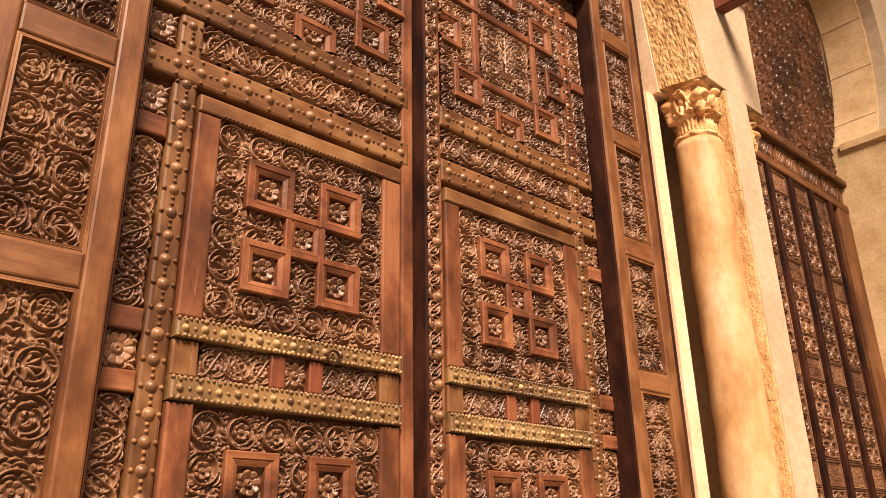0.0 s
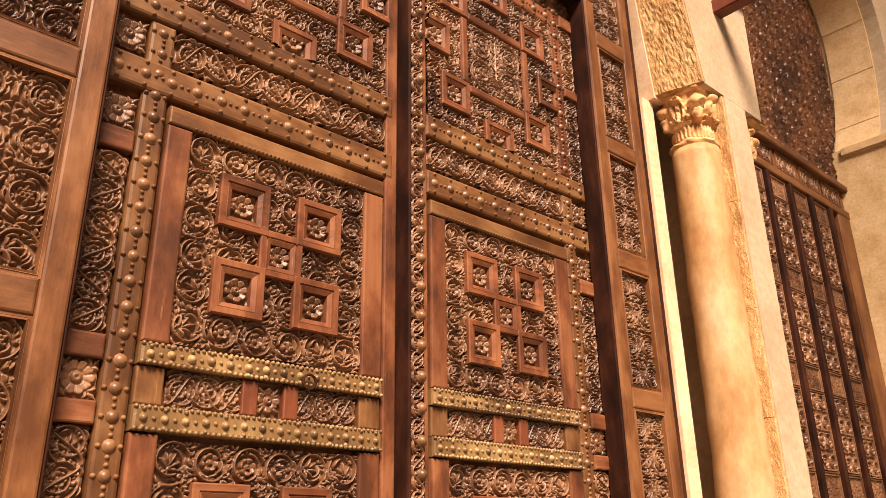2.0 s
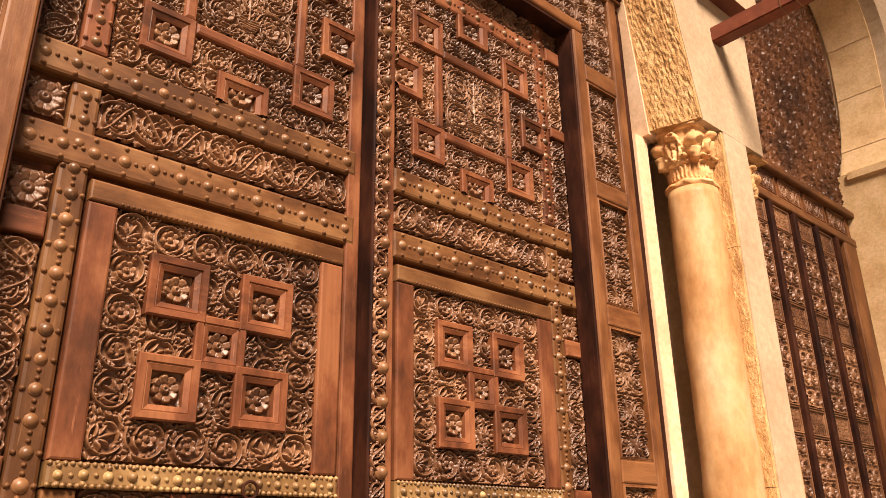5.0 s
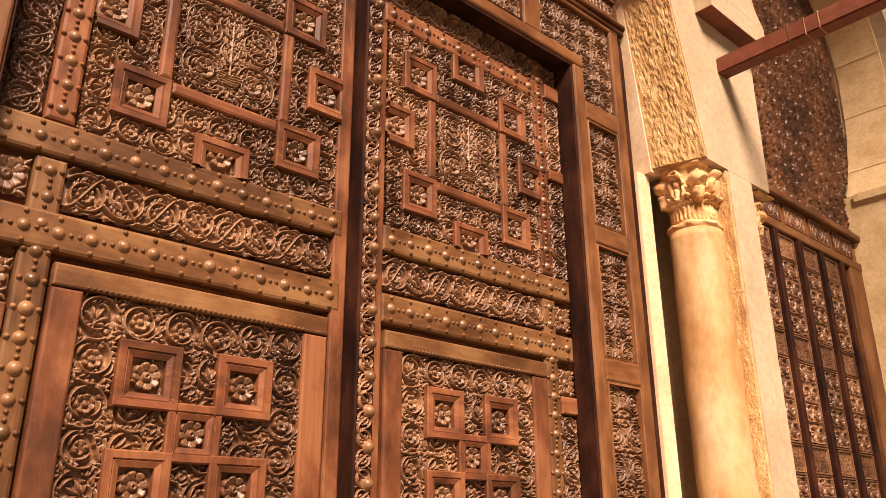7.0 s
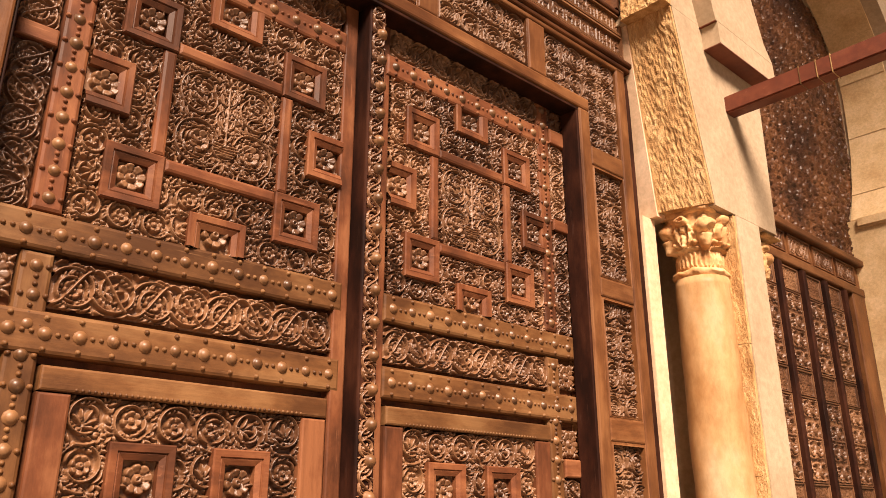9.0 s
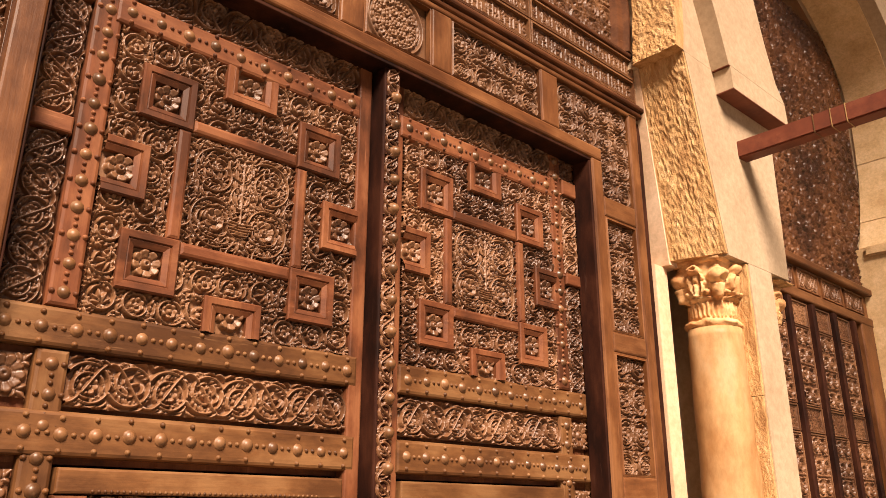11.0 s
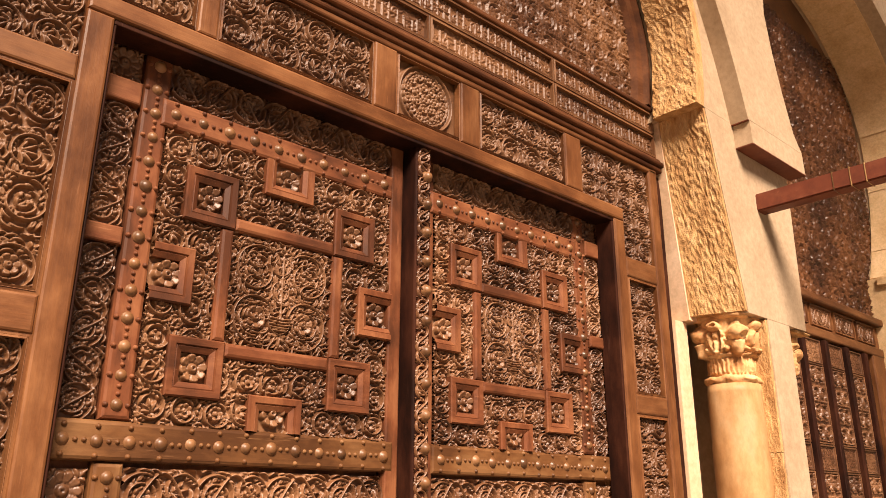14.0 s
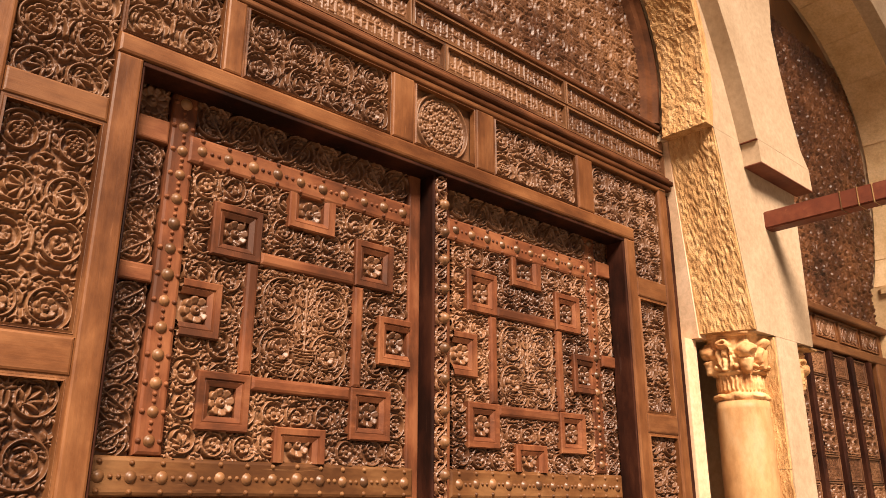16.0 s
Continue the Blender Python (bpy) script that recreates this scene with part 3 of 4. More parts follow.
# ---- rough stones of the first arch: impost block and voussoirs ----
def stone_things():
    pier = thing("impost_stones", "rough tan dressed stones carrying the arch above the capital", "stonework")
    zs = [2.915, 3.722]
    for q in range(1):
        rows, cols = 120, 34
        verts, faces = [], []
        for j in range(rows + 1):
            z = zs[q] + 0.002 + (zs[q + 1] - zs[q] - 0.003) * j / rows
            f = (z - 2.92) / 0.79
            for c in range(cols + 1):
                k = c / cols
                x = (4.052 + (3.893 - 4.052) * f) * (1 - k) + (3.992 + (3.890 - 3.992) * f) * k
                y = FRONT + 0.003 + (1.664 - FRONT) * k
                d = noise.noise_vector(Vector((x * 22, y * 22, z * 12 + q))) * 0.0035 + noise.noise_vector(Vector((x * 110, y * 110, z * 40))) * 0.0055
                edge = min(1, c / 2, (cols - c) / 2)
                verts.append((x + d.x * edge, y + d.y * 0.4 * edge, z))
        front = len(verts)
        for j in range(rows + 1):
            z = zs[q] + 0.002 + (zs[q + 1] - zs[q] - 0.003) * j / rows
            verts += [(4.075, FRONT + 0.003, z), (4.075, 1.667, z)]
        w = cols + 1
        for j in range(rows):
            for c in range(cols):
                faces.append((j * w + c, j * w + c + 1, (j + 1) * w + c + 1, (j + 1) * w + c))
            faces.append((front + 2 * j, j * w, (j + 1) * w, front + 2 * j + 2))
            faces.append((j * w + cols, front + 2 * j + 1, front + 2 * j + 3, (j + 1) * w + cols))
        faces.append(tuple(range(w)) + (front + 1, front))
        e = rows * w
        faces.append((front + 2 * rows, front + 2 * rows + 1) + tuple(e + c for c in range(cols, -1, -1)))
        part("stone", mesh_of("stone", verts, faces, STONE_ROUGH), pier)
    # voussoirs along the soffit's right flank
    pts = arch_curve(2.625, 4.02, 1.265, 0.98, 1.35, 3.72, 480)
    a = 0
    for q, n in enumerate((24, 27, 24, 27, 24, 27)):
        seg = pts[a:a + n + 1]
        verts, faces = [], []
        cols = 22
        for (x, z) in seg:
            for c in range(cols + 1):
                y = FRONT - 0.002 + (1.664 - FRONT + 0.002) * c / cols
                d = noise.noise_vector(Vector((x * 25, y * 25, z * 14 + q))) * 0.004 + noise.noise_vector(Vector((x * 110, y * 110, z * 45))) * 0.006
                verts.append((x - 0.022 + d.x + 0.004 * (q % 2), y + (d.y if 0 < c < cols else 0), z + d.z * 0.3))
        front = len(verts)
        for (x, z) in seg:
            verts.append((x + 0.035, FRONT - 0.002, z))
            verts.append((x + 0.035, 1.664, z))
        m = len(seg)
        for i in range(m - 1):
            for c in range(cols):
                faces.append((i * (cols + 1) + c, i * (cols + 1) + c + 1, (i + 1) * (cols + 1) + c + 1, (i + 1) * (cols + 1) + c))
            faces.append((front + 2 * i, i * (cols + 1), (i + 1) * (cols + 1), front + 2 * i + 2))
            faces.append((i * (cols + 1) + cols, front + 2 * i + 1, front + 2 * i + 3, (i + 1) * (cols + 1) + cols))
        faces.append(tuple(range(cols + 1)) + (front + 1, front))
        e = (m - 1) * (cols + 1)
        faces.append((front + 2 * m - 2, front + 2 * m - 1) + tuple(e + c for c in range(cols, -1, -1)))
        part("voussoir", mesh_of("voussoir", verts, faces, STONE_ROUGH), pier)
        a += n


stone_things()


# ---- columns ----
def lathe(name, mat, prof, seg=40, rough=0.0, seed=0, scale=20):
    verts, faces = [], []
    for r, z in prof:
        for i in range(seg):
            a = 2 * math.pi * i / seg
            p = Vector((r * math.cos(a), r * math.sin(a), z))
            if rough:
                p += Vector((p.x, p.y, 0)).normalized() * (noise.noise(p * scale + Vector((seed, 0, 0))) * rough)
            verts.append(p[:])
    for q in range(len(prof) - 1):
        for i in range(seg):
            j = (i + 1) % seg
            faces.append((q * seg + i, q * seg + j, (q + 1) * seg + j, (q + 1) * seg + i))
    faces += [tuple(range(seg - 1, -1, -1)), tuple((len(prof) - 1) * seg + i for i in range(seg))]
    return mesh_of(name, verts, faces, mat, True)


def capital_mesh(name, mat, r, h, seed):
    """A worn leafy capital: carving wrapped round a flaring bell, corner volutes, a square slab on top."""
    W2 = 2 * math.pi * r
    rel = Relief(W2, h, 0.0036)
    for i in range(30):
        x = (i + 0.5) * W2 / 30
        rel.stroke([(x, h * 0.17), (x, h * 0.38)], 0.0060, 0.0060, 0.42)
    rel.stroke([(0, h * 0.42), (W2, h * 0.42)], 0.0075, 0.0075, 0.55)
    g = random.Random(seed)
    for i in range(8):
        x = i * W2 / 8
        for q in (0, W2):
            # big worn volutes at the corners, broad curled leaves between them, drilled hollows round both
            if i % 2:
                rel.stroke([(x + q, h * 0.46), (x + q, h * 0.80)], 0.020, 0.030, 0.95)
                rel.dot(x + q, h * 0.76, 0.034, 1.1, 0.42)
                rel.pit(x + q + 0.012, h * 0.70, 0.012, 0.45)
            else:
                for e in (-1, 1):
                    rel.leaf(x + q, h * 0.46, 1.57 + 0.35 * e, h * 0.46, -1.0 * e, 0.017)
                rel.dot(x + q, h * 0.86, 0.023, 1.0, 0.4)
                for k in range(5):
                    rel.pit(x + q + g.uniform(-0.03, 0.03), h * g.uniform(0.52, 0.9), 0.008, 0.35)
            rel.dot(x + q + W2 / 16, h * 0.52, 0.013, 0.75)
            rel.dot(x + q + W2 / 16, h * 0.66, 0.010, 0.55)
    H = rel.H
    nz, nx = H.shape
    verts, faces = [], []
    for j in range(nz):
        z = j / (nz - 1)
        bell = 0.84 + 0.05 * z + 0.34 * max(0, z - 0.35) ** 1.6
        if z < 0.12:
            bell = 1.0 + 0.10 * math.sin(math.pi * z / 0.12)
        for i in range(nx - 1):
            a = 2 * math.pi * i / (nx - 1)
            corner = 0.5 - 0.5 * math.cos(4 * a)
            e = r * (bell + 0.20 * corner * max(0, z - 0.45) / 0.55) + (0.044 if z > 0.43 else 0.02) * H[j, i] * (1 if z < 0.95 else 0.3)
            p = Vector((e * math.cos(a), e * math.sin(a), z * h * 0.95))
            p += noise.noise_vector(p * 26 + Vector((seed, 0, 0))) * 0.008 + noise.noise_vector(p * 90) * 0.002
            verts.append(p[:])
    m = nx - 1
    for j in range(nz - 1):
        for i in range(m):
            faces.append((j * m + i, j * m + (i + 1) % m, (j + 1) * m + (i + 1) % m, (j + 1) * m + i))
    base = len(verts)
    n = 48
    for f, z in ((0.86, 0.92), (0.97, 0.935), (1.0, 0.97), (1.0, 1.0), (0.1, 1.0)):
        for i in range(n):
            a = 2 * math.pi * i / n
            k = 1.16 * r * f * min(1.33, 1 / max(abs(math.cos(a)), abs(math.sin(a)))) * (1 - 0.10 * math.cos(4 * a) * (1 if math.cos(4 * a) > 0 else 0))
            p = Vector((k * math.cos(a), k * math.sin(a), z * h))
            p += noise.noise_vector(p * 35 + Vector((seed, 5, 0))) * 0.005
            p.z = min(p.z, h)
            verts.append(p[:])
    for q in range(4):
        for i in range(n):
            faces.append((base + q * n + i, base + q * n + (i + 1) % n, base + (q + 1) * n + (i + 1) % n, base + (q + 1) * n + i))
    return mesh_of(name, verts, faces, mat, True)


def column(x, y, r, neck, cap_h, seed, label):
    c = thing("column", label, "column", "columns beside the doors", at=(x, y, 0))
    part("base", lathe("base", MARBLE, [(r * 1.5, 0), (r * 1.5, 0.09), (r * 1.38, 0.12), (r * 1.42, 0.15), (r * 1.2, 0.19), (r * 1.1, 0.22)]), c)
    prof = [(r * 1.12, 0.22), (r * 1.08, 0.25)] + [(r * (1.06 - 0.03 * f - 0.05 * f * f), 0.28 + (neck - 0.06 - 0.28) * f) for f in [i / 40 for i in range(41)]] + [(r * 0.98, neck - 0.03), (r * 0.97, neck)]
    part("shaft", lathe("shaft", MARBLE, prof, 44, 0.006, seed, 9), c, "smooth worn shaft with chips")
    part("capital", capital_mesh("capital", MARBLE_WARM, r * 0.92, cap_h, seed), c, "worn leafy carved capital", Matrix.Translation((0, 0, neck)))
    return c


column(4.150, 1.602, 0.102, 2.655, 0.265, 3, "pale worn marble column with a leafy capital")
far_column = column(4.495, 1.600, 0.084, 2.635, 0.25, 8, "pale marble column half hidden behind the pier")
part("top_slab", box_mesh("top_slab", STONE_ROUGH, (-0.02, -0.125, 2.899), (0.125, 0.03, 2.908), 0.003), far_column, "thin weathered slab")

# rough stone flank of the pier beside the column
flank = thing("pier_flank_stones", "bare rough stone flank of the plastered pier", "stonework")
zz = [0.0, 0.55, 1.02, 1.5, 1.93, 2.4, 2.905]
for i in range(6):
    part("stone", box_mesh("stone", STONE_ROUGH, (4.200, FRONT + 0.004, zz[i] + 0.002), (4.217, 1.69, zz[i + 1]), 0, 0.0022, 26, 30 + i), flank)

# ---- red tie beam across the gallery, and the stepped plaster ledge ----
beam = thing("tie_beam", "red-brown painted timber tie beam set into the wall", "beam")
part("timber", box_mesh("timber", PAINTED_BEAM, (4.25, -2.545, 3.368), (4.322, FRONT + 0.1, 3.444), 0.006), beam)
for i, y in enumerate((1.155, 1.09, 1.035)):
    part("strap", box_mesh("strap", GILT, (4.248, y, 3.366), (4.324, y + 0.004, 3.446), 0.001), beam)
# unseen pier added to carry the beam's end and darken the farther doorway
wall_block("wall_gallery_pier_east", (4.0, -3.1, 0), (4.74, -2.54, TOP), "plain added stone pier out of view on the courtyard side", STONE_PALE)
# invented pier, also unseen, set where its shadow misses the great door
wall_block("wall_gallery_pier", (-4.3, -3.1, 0), (-3.4, -2.55, TOP), "plain added stone pier out of view on the courtyard side", STONE_PALE)
# ceiling out of view, added so its edge shades the wall's upper part
tagged(part("ceiling", box_mesh("ceiling", PLASTER, (-5.0, -2.6, TOP), (13.0, BACK + 0.25, TOP + 0.3), 0.01)), "plain pale ceiling over the gallery, added out of view for shade", "ceiling", kind="structure")
# stepped outer order of the arches: each step hangs a little over the one below
ledge = thing("plaster_ledge", "stepped cream plaster order with brown painted undersides", "moulding")


def proud_plate(name, mat, line, y0, y1, label=""):
    n = len(line)
    verts = [(x, y, z) for y in (y0, y1) for x, z in line]
    faces = [tuple(range(n)), tuple(range(2 * n - 1, n - 1, -1))] + [(i, i + n, (i + 1) % n + n, (i + 1) % n) for i in range(n)]
    return part(name, mesh_of(name, verts, faces, mat), ledge, label)


flank_line = [(4.105 - 0.070 * f - 0.022 * f * f, 3.712 + 0.32 * f) for f in [i / 5 for i in range(13)]]
right_line = [(x, z) for x, z in reversed(ARCH_2) if 3.72 < z < 4.45 and x < 5.2]
proud_plate("upper_step", PLASTER, [(4.107, 3.712), (4.60, 3.712)] + [(x - 0.006, z) for x, z in right_line] + [(4.45, 4.6), (4.45, 4.9)] + flank_line[::-1][:-1], FRONT - 0.076, FRONT + 0.01)
proud_plate("lower_step", PLASTER, [(4.124, 3.612), (4.606, 3.612), (4.600, 3.7115), (4.120, 3.7115)], FRONT - 0.0755, FRONT + 0.01)
part("underside_board", box_mesh("underside_board", PAINTED_BEAM, (4.123, FRONT - 0.0765, 3.606), (4.606, FRONT - 0.001, 3.6115), 0.001), ledge, "brown painted underside")
part("underside_board", box_mesh("underside_board", PAINTED_BEAM, (4.106, FRONT - 0.075, 3.708), (4.1195, FRONT - 0.002, 3.7115), 0.0005), ledge, "brown painted underside")

# ---- second door beyond the column ----
D2 = 1.88


def second_door():
    d = thing("panelled_door", "dark carved wooden door with projecting battens", "door")
    pan = plant_relief(0.17, 0.40, 41, False, 0.0050, 0.0036).mesh("carved_panel", WOOD_CARVED, 0.016)
    small = field_relief(0.17, 0.11, 0.055, 42, (), 0.0042).mesh("carved_panel", WOOD_CARVED, 0.010)
    slab("backboard", d, WOOD_DARK, 4.80, 6.42, 0.02, 3.12, -0.05, 0.0, plane=D2)
    for u, wide in ((5.17, 0.235), (5.45, 0.245), (5.745, 0.235), (6.03, 0.228)):
        slab("leaf_board", d, WOOD_CARVED, u, u + wide, 0.05, 3.09, 0.0, 0.012, plane=D2)
        o = (wide - 0.17) / 2
        z = 0.28
        while z < 2.7:
            carved("carved_panel", d, pan, u + o, z, 0.013, D2)
            part("panel_bead", frame_mesh("panel_bead", WOOD_CARVED, u + o - 0.012, u + o + 0.182, z - 0.012, z + 0.412, 0.014, 0.010, 0.024, plane=D2), d)
            if z + 0.53 < 3.08:
                carved("carved_panel", d, small, u + o, z + 0.428, 0.013, D2)
                part("panel_bead", frame_mesh("panel_bead", WOOD_CARVED, u + o - 0.012, u + o + 0.182, z + 0.416, z + 0.548, 0.014, 0.010, 0.024, plane=D2), d)
            z += 0.564
    for u in (5.135, 5.408, 5.700, 5.985, 6.262):
        slab("batten", d, WOOD_DARK, u, u + 0.040, 0.05, 3.09, 0.0, 0.042, 0.006, D2)
    f = thing("door_frame", "carved wooden frame and arched screen over the farther door", "door frame")
    slab("post", f, WOOD_FRAME, 6.42, 6.605, 0, 3.12, -0.05, 0.03, 0.008, D2)
    slab("post", f, WOOD_FRAME, 4.64, 4.80, 0, 3.12, -0.05, 0.05, 0.008, D2)
    slab("lintel", f, WOOD_FRAME_X, 4.64, 6.608, 3.10, 3.155, -0.06, 0.035, 0.008, D2)
    slab("lintel", f, WOOD_FRAME_X, 4.64, 6.62, 3.30, 3.345, -0.06, 0.055, 0.010, D2)
    slab("backboard", f, WOOD_FRAME_X, 4.64, 6.605, 3.155, 3.30, -0.05, 0.012, 0.004, D2)
    cart = frieze_relief(0.25, 0.10, 44).mesh("carved_panel", WOOD_CARVED, 0.009)
    for u in (4.98, 5.30, 5.62, 5.94, 6.26):
        carved("carved_panel", f, cart, u, 3.178, 0.013, D2)
        part("panel_bead", frame_mesh("panel_bead", WOOD_FRAME_X, u - 0.012, u + 0.262, 3.168, 3.288, 0.013, 0.010, 0.024, plane=D2), f)
    tym = plant_relief(2.3, 1.9, 45, False, 0.0062, 0.0068)
    me = tym.mesh("tympanum", WOOD_SCREEN_DARK, 0.018)
    carved("tympanum", f, me, 4.55, 3.35, 0.0, D2)
    slab("tympanum_board", f, WOOD_CARVED, 4.45, 7.2, 3.345, 5.7, -0.03, -0.006, 0.003, D2)


second_door()


# ---- the arched stone ring of the second arch ----
def second_ring():
    ring = thing("arch_stones", "pale cut stones lining the farther horseshoe arch", "stonework")
    pts = arch_curve(5.66, 4.63, 1.26, 0.95, 1.6, 3.62, 140, 1.8)
    a = 0
    for q in range(14):
        seg = pts[a:a + 6]
        verts, faces = [], []
        for x, z in seg:
            dx, dz = x - 5.66, z - 4.5
            k = math.hypot(dx, dz)
            dx, dz = dx / k, dz / k
            e = -0.012 - 0.004 * (q % 2)
            for o, y in ((e, 1.86), (e, 1.56), (0.03, 1.56), (0.03, 1.86)):
                verts.append((x + dx * o, y, z + dz * o))
        m = len(seg)
        for i in range(m - 1):
            for c in range(4):
                faces.append((4 * i + c, 4 * i + (c + 1) % 4, 4 * i + 4 + (c + 1) % 4, 4 * i + 4 + c))
        faces += [(3, 2, 1, 0), tuple(4 * (m - 1) + c for c in range(4))]
        part("voussoir", mesh_of("voussoir", verts, faces, STONE_PALE), ring)
        a += 5
    part("impost", box_mesh("impost", STONE_PALE, (6.585, FRONT - 0.05, 3.555), (7.1, D2 - 0.06, 3.622), 0.012), ring, "projecting impost slab")


second_ring()

# ---- the great door's frame ----
OPEN_L, OPEN_R, OPEN_T = 1.72, 3.553, 3.224


def door_frame():
    f = thing("door_frame", "carved wooden frame and screen round the great door", "door frame")
    P = SUR
    heights = {"L": [(0.03, 0.475), (0.545, 0.97), (1.04, 1.475), (1.55, 2.008), (2.08, 2.51), (2.585, 3.048), (3.106, 3.106)],
               "R": [(0.03, 0.475), (0.545, 0.99), (1.06, 1.505), (1.578, 2.028), (2.102, 2.515), (2.582, 3.012), (3.088, 3.088)]}
    tall = [plant_relief(0.204, 0.456, 50 + i).mesh("carved_panel", WOOD_SCREEN, 0.0125) for i in range(3)]
    for side, (a, b, c, d, e) in (("L", (OPEN_L, 1.660, 1.456, 1.392, 1.32)), ("R", (OPEN_R, 3.612, 3.808, 3.866, 3.93))):
        zs = heights[side]
        slab("jamb_post", f, WOOD_FRAME, min(a, b), max(a, b), 0, OPEN_T, -0.13, 0.0, 0.007, P)
        slab("outer_post", f, WOOD_FRAME, min(c, d), max(c, d), 0, 3.50, -0.13, 0.0, 0.007, P)
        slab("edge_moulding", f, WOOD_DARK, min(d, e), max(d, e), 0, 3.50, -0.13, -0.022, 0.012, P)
        slab("panel_board", f, WOOD_SCREEN, min(b, c), max(b, c), 0, 3.48, -0.13, -0.034, 0.001, P)
        for i, (z0, z1) in enumerate(zs[:-1]):
            if z0 > 0.9:
                carved("carved_panel", f, tall[i % 3], min(b, c), (z0 + z1) / 2 - 0.228, -0.023, P)
            part("panel_bead", frame_mesh("panel_bead", WOOD_FRAME, min(b, c) - 0.001, max(b, c) + 0.001, z0 - 0.001, z1 + 0.001, 0.012, -0.024, -0.006, plane=P), f)
            slab("rail", f, WOOD_FRAME_X, min(b, c), max(b, c), z1, zs[i + 1][0], -0.13, -0.001, 0.006, P)
    # near-black boards added to line the opening: its shade put into their colour
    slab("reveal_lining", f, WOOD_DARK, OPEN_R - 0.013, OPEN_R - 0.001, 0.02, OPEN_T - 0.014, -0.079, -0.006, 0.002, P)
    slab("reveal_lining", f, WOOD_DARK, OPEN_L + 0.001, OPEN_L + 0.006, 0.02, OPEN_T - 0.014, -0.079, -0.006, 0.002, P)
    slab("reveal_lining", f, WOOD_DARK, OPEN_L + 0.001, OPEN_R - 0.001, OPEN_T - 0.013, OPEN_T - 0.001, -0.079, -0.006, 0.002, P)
    # lintel rail and the row of panels over it
    slab("lintel", f, WOOD_FRAME_X, 1.660, 3.612, OPEN_T, 3.274, -0.13, 0.002, 0.008, P)
    slab("head_board", f, WOOD_SCREEN, 1.456, 3.808, 3.274, 3.488, -0.12, -0.034, 0.001, P)
    slab("top_rail", f, WOOD_FRAME_X, 1.392, 3.866, 3.482, 3.502, -0.13, 0.0, 0.006, P)
    for u0, u1 in ((1.906, 1.958), (2.432, 2.514), (2.772, 2.854), (3.284, 3.376)):
        slab("stile", f, WOOD_FRAME, u0, u1, 3.275, 3.482, -0.12, -0.002, 0.006, P)
    long = plant_relief(0.474, 0.206, 60).mesh("carved_panel", WOOD_SCREEN, 0.0125)
    long_east = plant_relief(0.430, 0.206, 63).mesh("carved_panel", WOOD_SCREEN, 0.0125)
    carved("carved_panel", f, long, 1.958, 3.275, -0.023, P)
    carved("carved_panel", f, long_east, 2.854, 3.275, -0.023, P)
    corner = plant_relief(0.246, 0.206, 61).mesh("carved_panel", WOOD_SCREEN, 0.0125)
    low = plant_relief(0.204, 0.392, 62).mesh("carved_panel", WOOD_SCREEN, 0.0125)
    carved("carved_panel", f, corner, 1.660, 3.275, -0.023, P)
    carved("carved_panel", f, corner, 3.376, 3.275, -0.0235, P)
    carved("carved_panel", f, low, 1.456, 3.089, -0.022, P)
    carved("carved_panel", f, low, 3.606, 3.089, -0.022, P)
    for u0, u1, v0 in ((1.662, 1.906, 3.274), (1.958, 2.432, 3.274), (2.514, 2.772, 3.274), (2.854, 3.284, 3.274)):
        part("panel_bead", frame_mesh("panel_bead", WOOD_FRAME_X, u0 - 0.001, u1 + 0.001, v0 - 0.001, 3.483, 0.010, -0.024, -0.008, plane=P), f)
    # round medallion
    r = Relief(0.244, 0.216)
    for q in range(3):
        n = (1, 7, 13)[q]
        for i in range(n):
            a = 2 * math.pi * i / n
            r.rosette(0.122 + 0.036 * q * math.cos(a), 0.108 + 0.036 * q * math.sin(a), 0.017, 6, a)
    for i in range(26):
        a = 2 * math.pi * i / 26
        r.leaf(0.122 + 0.084 * math.cos(a), 0.108 + 0.084 * math.sin(a), a + 1.2, 0.022, 0.9, 0.004)
    circle = [(0.122 + 0.104 * math.cos(a), 0.108 + 0.104 * math.sin(a)) for a in (2 * math.pi * i / 60 for i in range(61))]
    r.stroke(circle, 0.005, 0.005, 1.0)
    carved("medallion", f, r.mesh("medallion", WOOD_SCREEN, 0.0085), 2.521, 3.270, -0.022, P, "round rosette medallion")
    # cornice
    for i, (z0, z1, n) in enumerate(((3.502, 3.522, 0.008), (3.522, 3.543, 0.020), (3.543, 3.562, 0.004))):
        slab("cornice", f, WOOD_UMBER, 1.33, 3.90, z0, z1, -0.12, n, 0.008, P)
    # carved inscription band: unreadable writing as plain bars over scrolls
    slab("band_board", f, WOOD_SCREEN, 1.33, 3.905, 3.562, 3.768, -0.12, -0.016, 0.001, P)
    g = random.Random(5)
    for row, (z0, z1) in enumerate(((3.573, 3.655), (3.677, 3.757))):
        x = 1.36
        for w in (0.62, 0.66, 0.60, 0.64) if row == 0 else (0.42, 0.72, 0.74, 0.64):
            w = min(w, 3.885 - x)
            rel = Relief(w - 0.02, z1 - z0, 0.0022)
            h = z1 - z0
            for i in range(int(w / 0.045)):
                rel.spiral(0.03 + i * 0.045, h * g.uniform(0.3, 0.7), 0.017, 1.3, g.uniform(0, 6), g.choice((1, -1)), 0.0032)
            rel.crowd(0.0035, row, 0.0001)
            rel.H *= 0.75
            xx = 0.014
            while xx < w - 0.05:
                t = g.uniform(0.45, 0.92)
                rel.stroke([(xx, h * 0.12), (xx, h * t)], 0.0045, 0.0045, 1.0)
                if g.random() < 0.7:
                    L = g.uniform(0.02, 0.05)
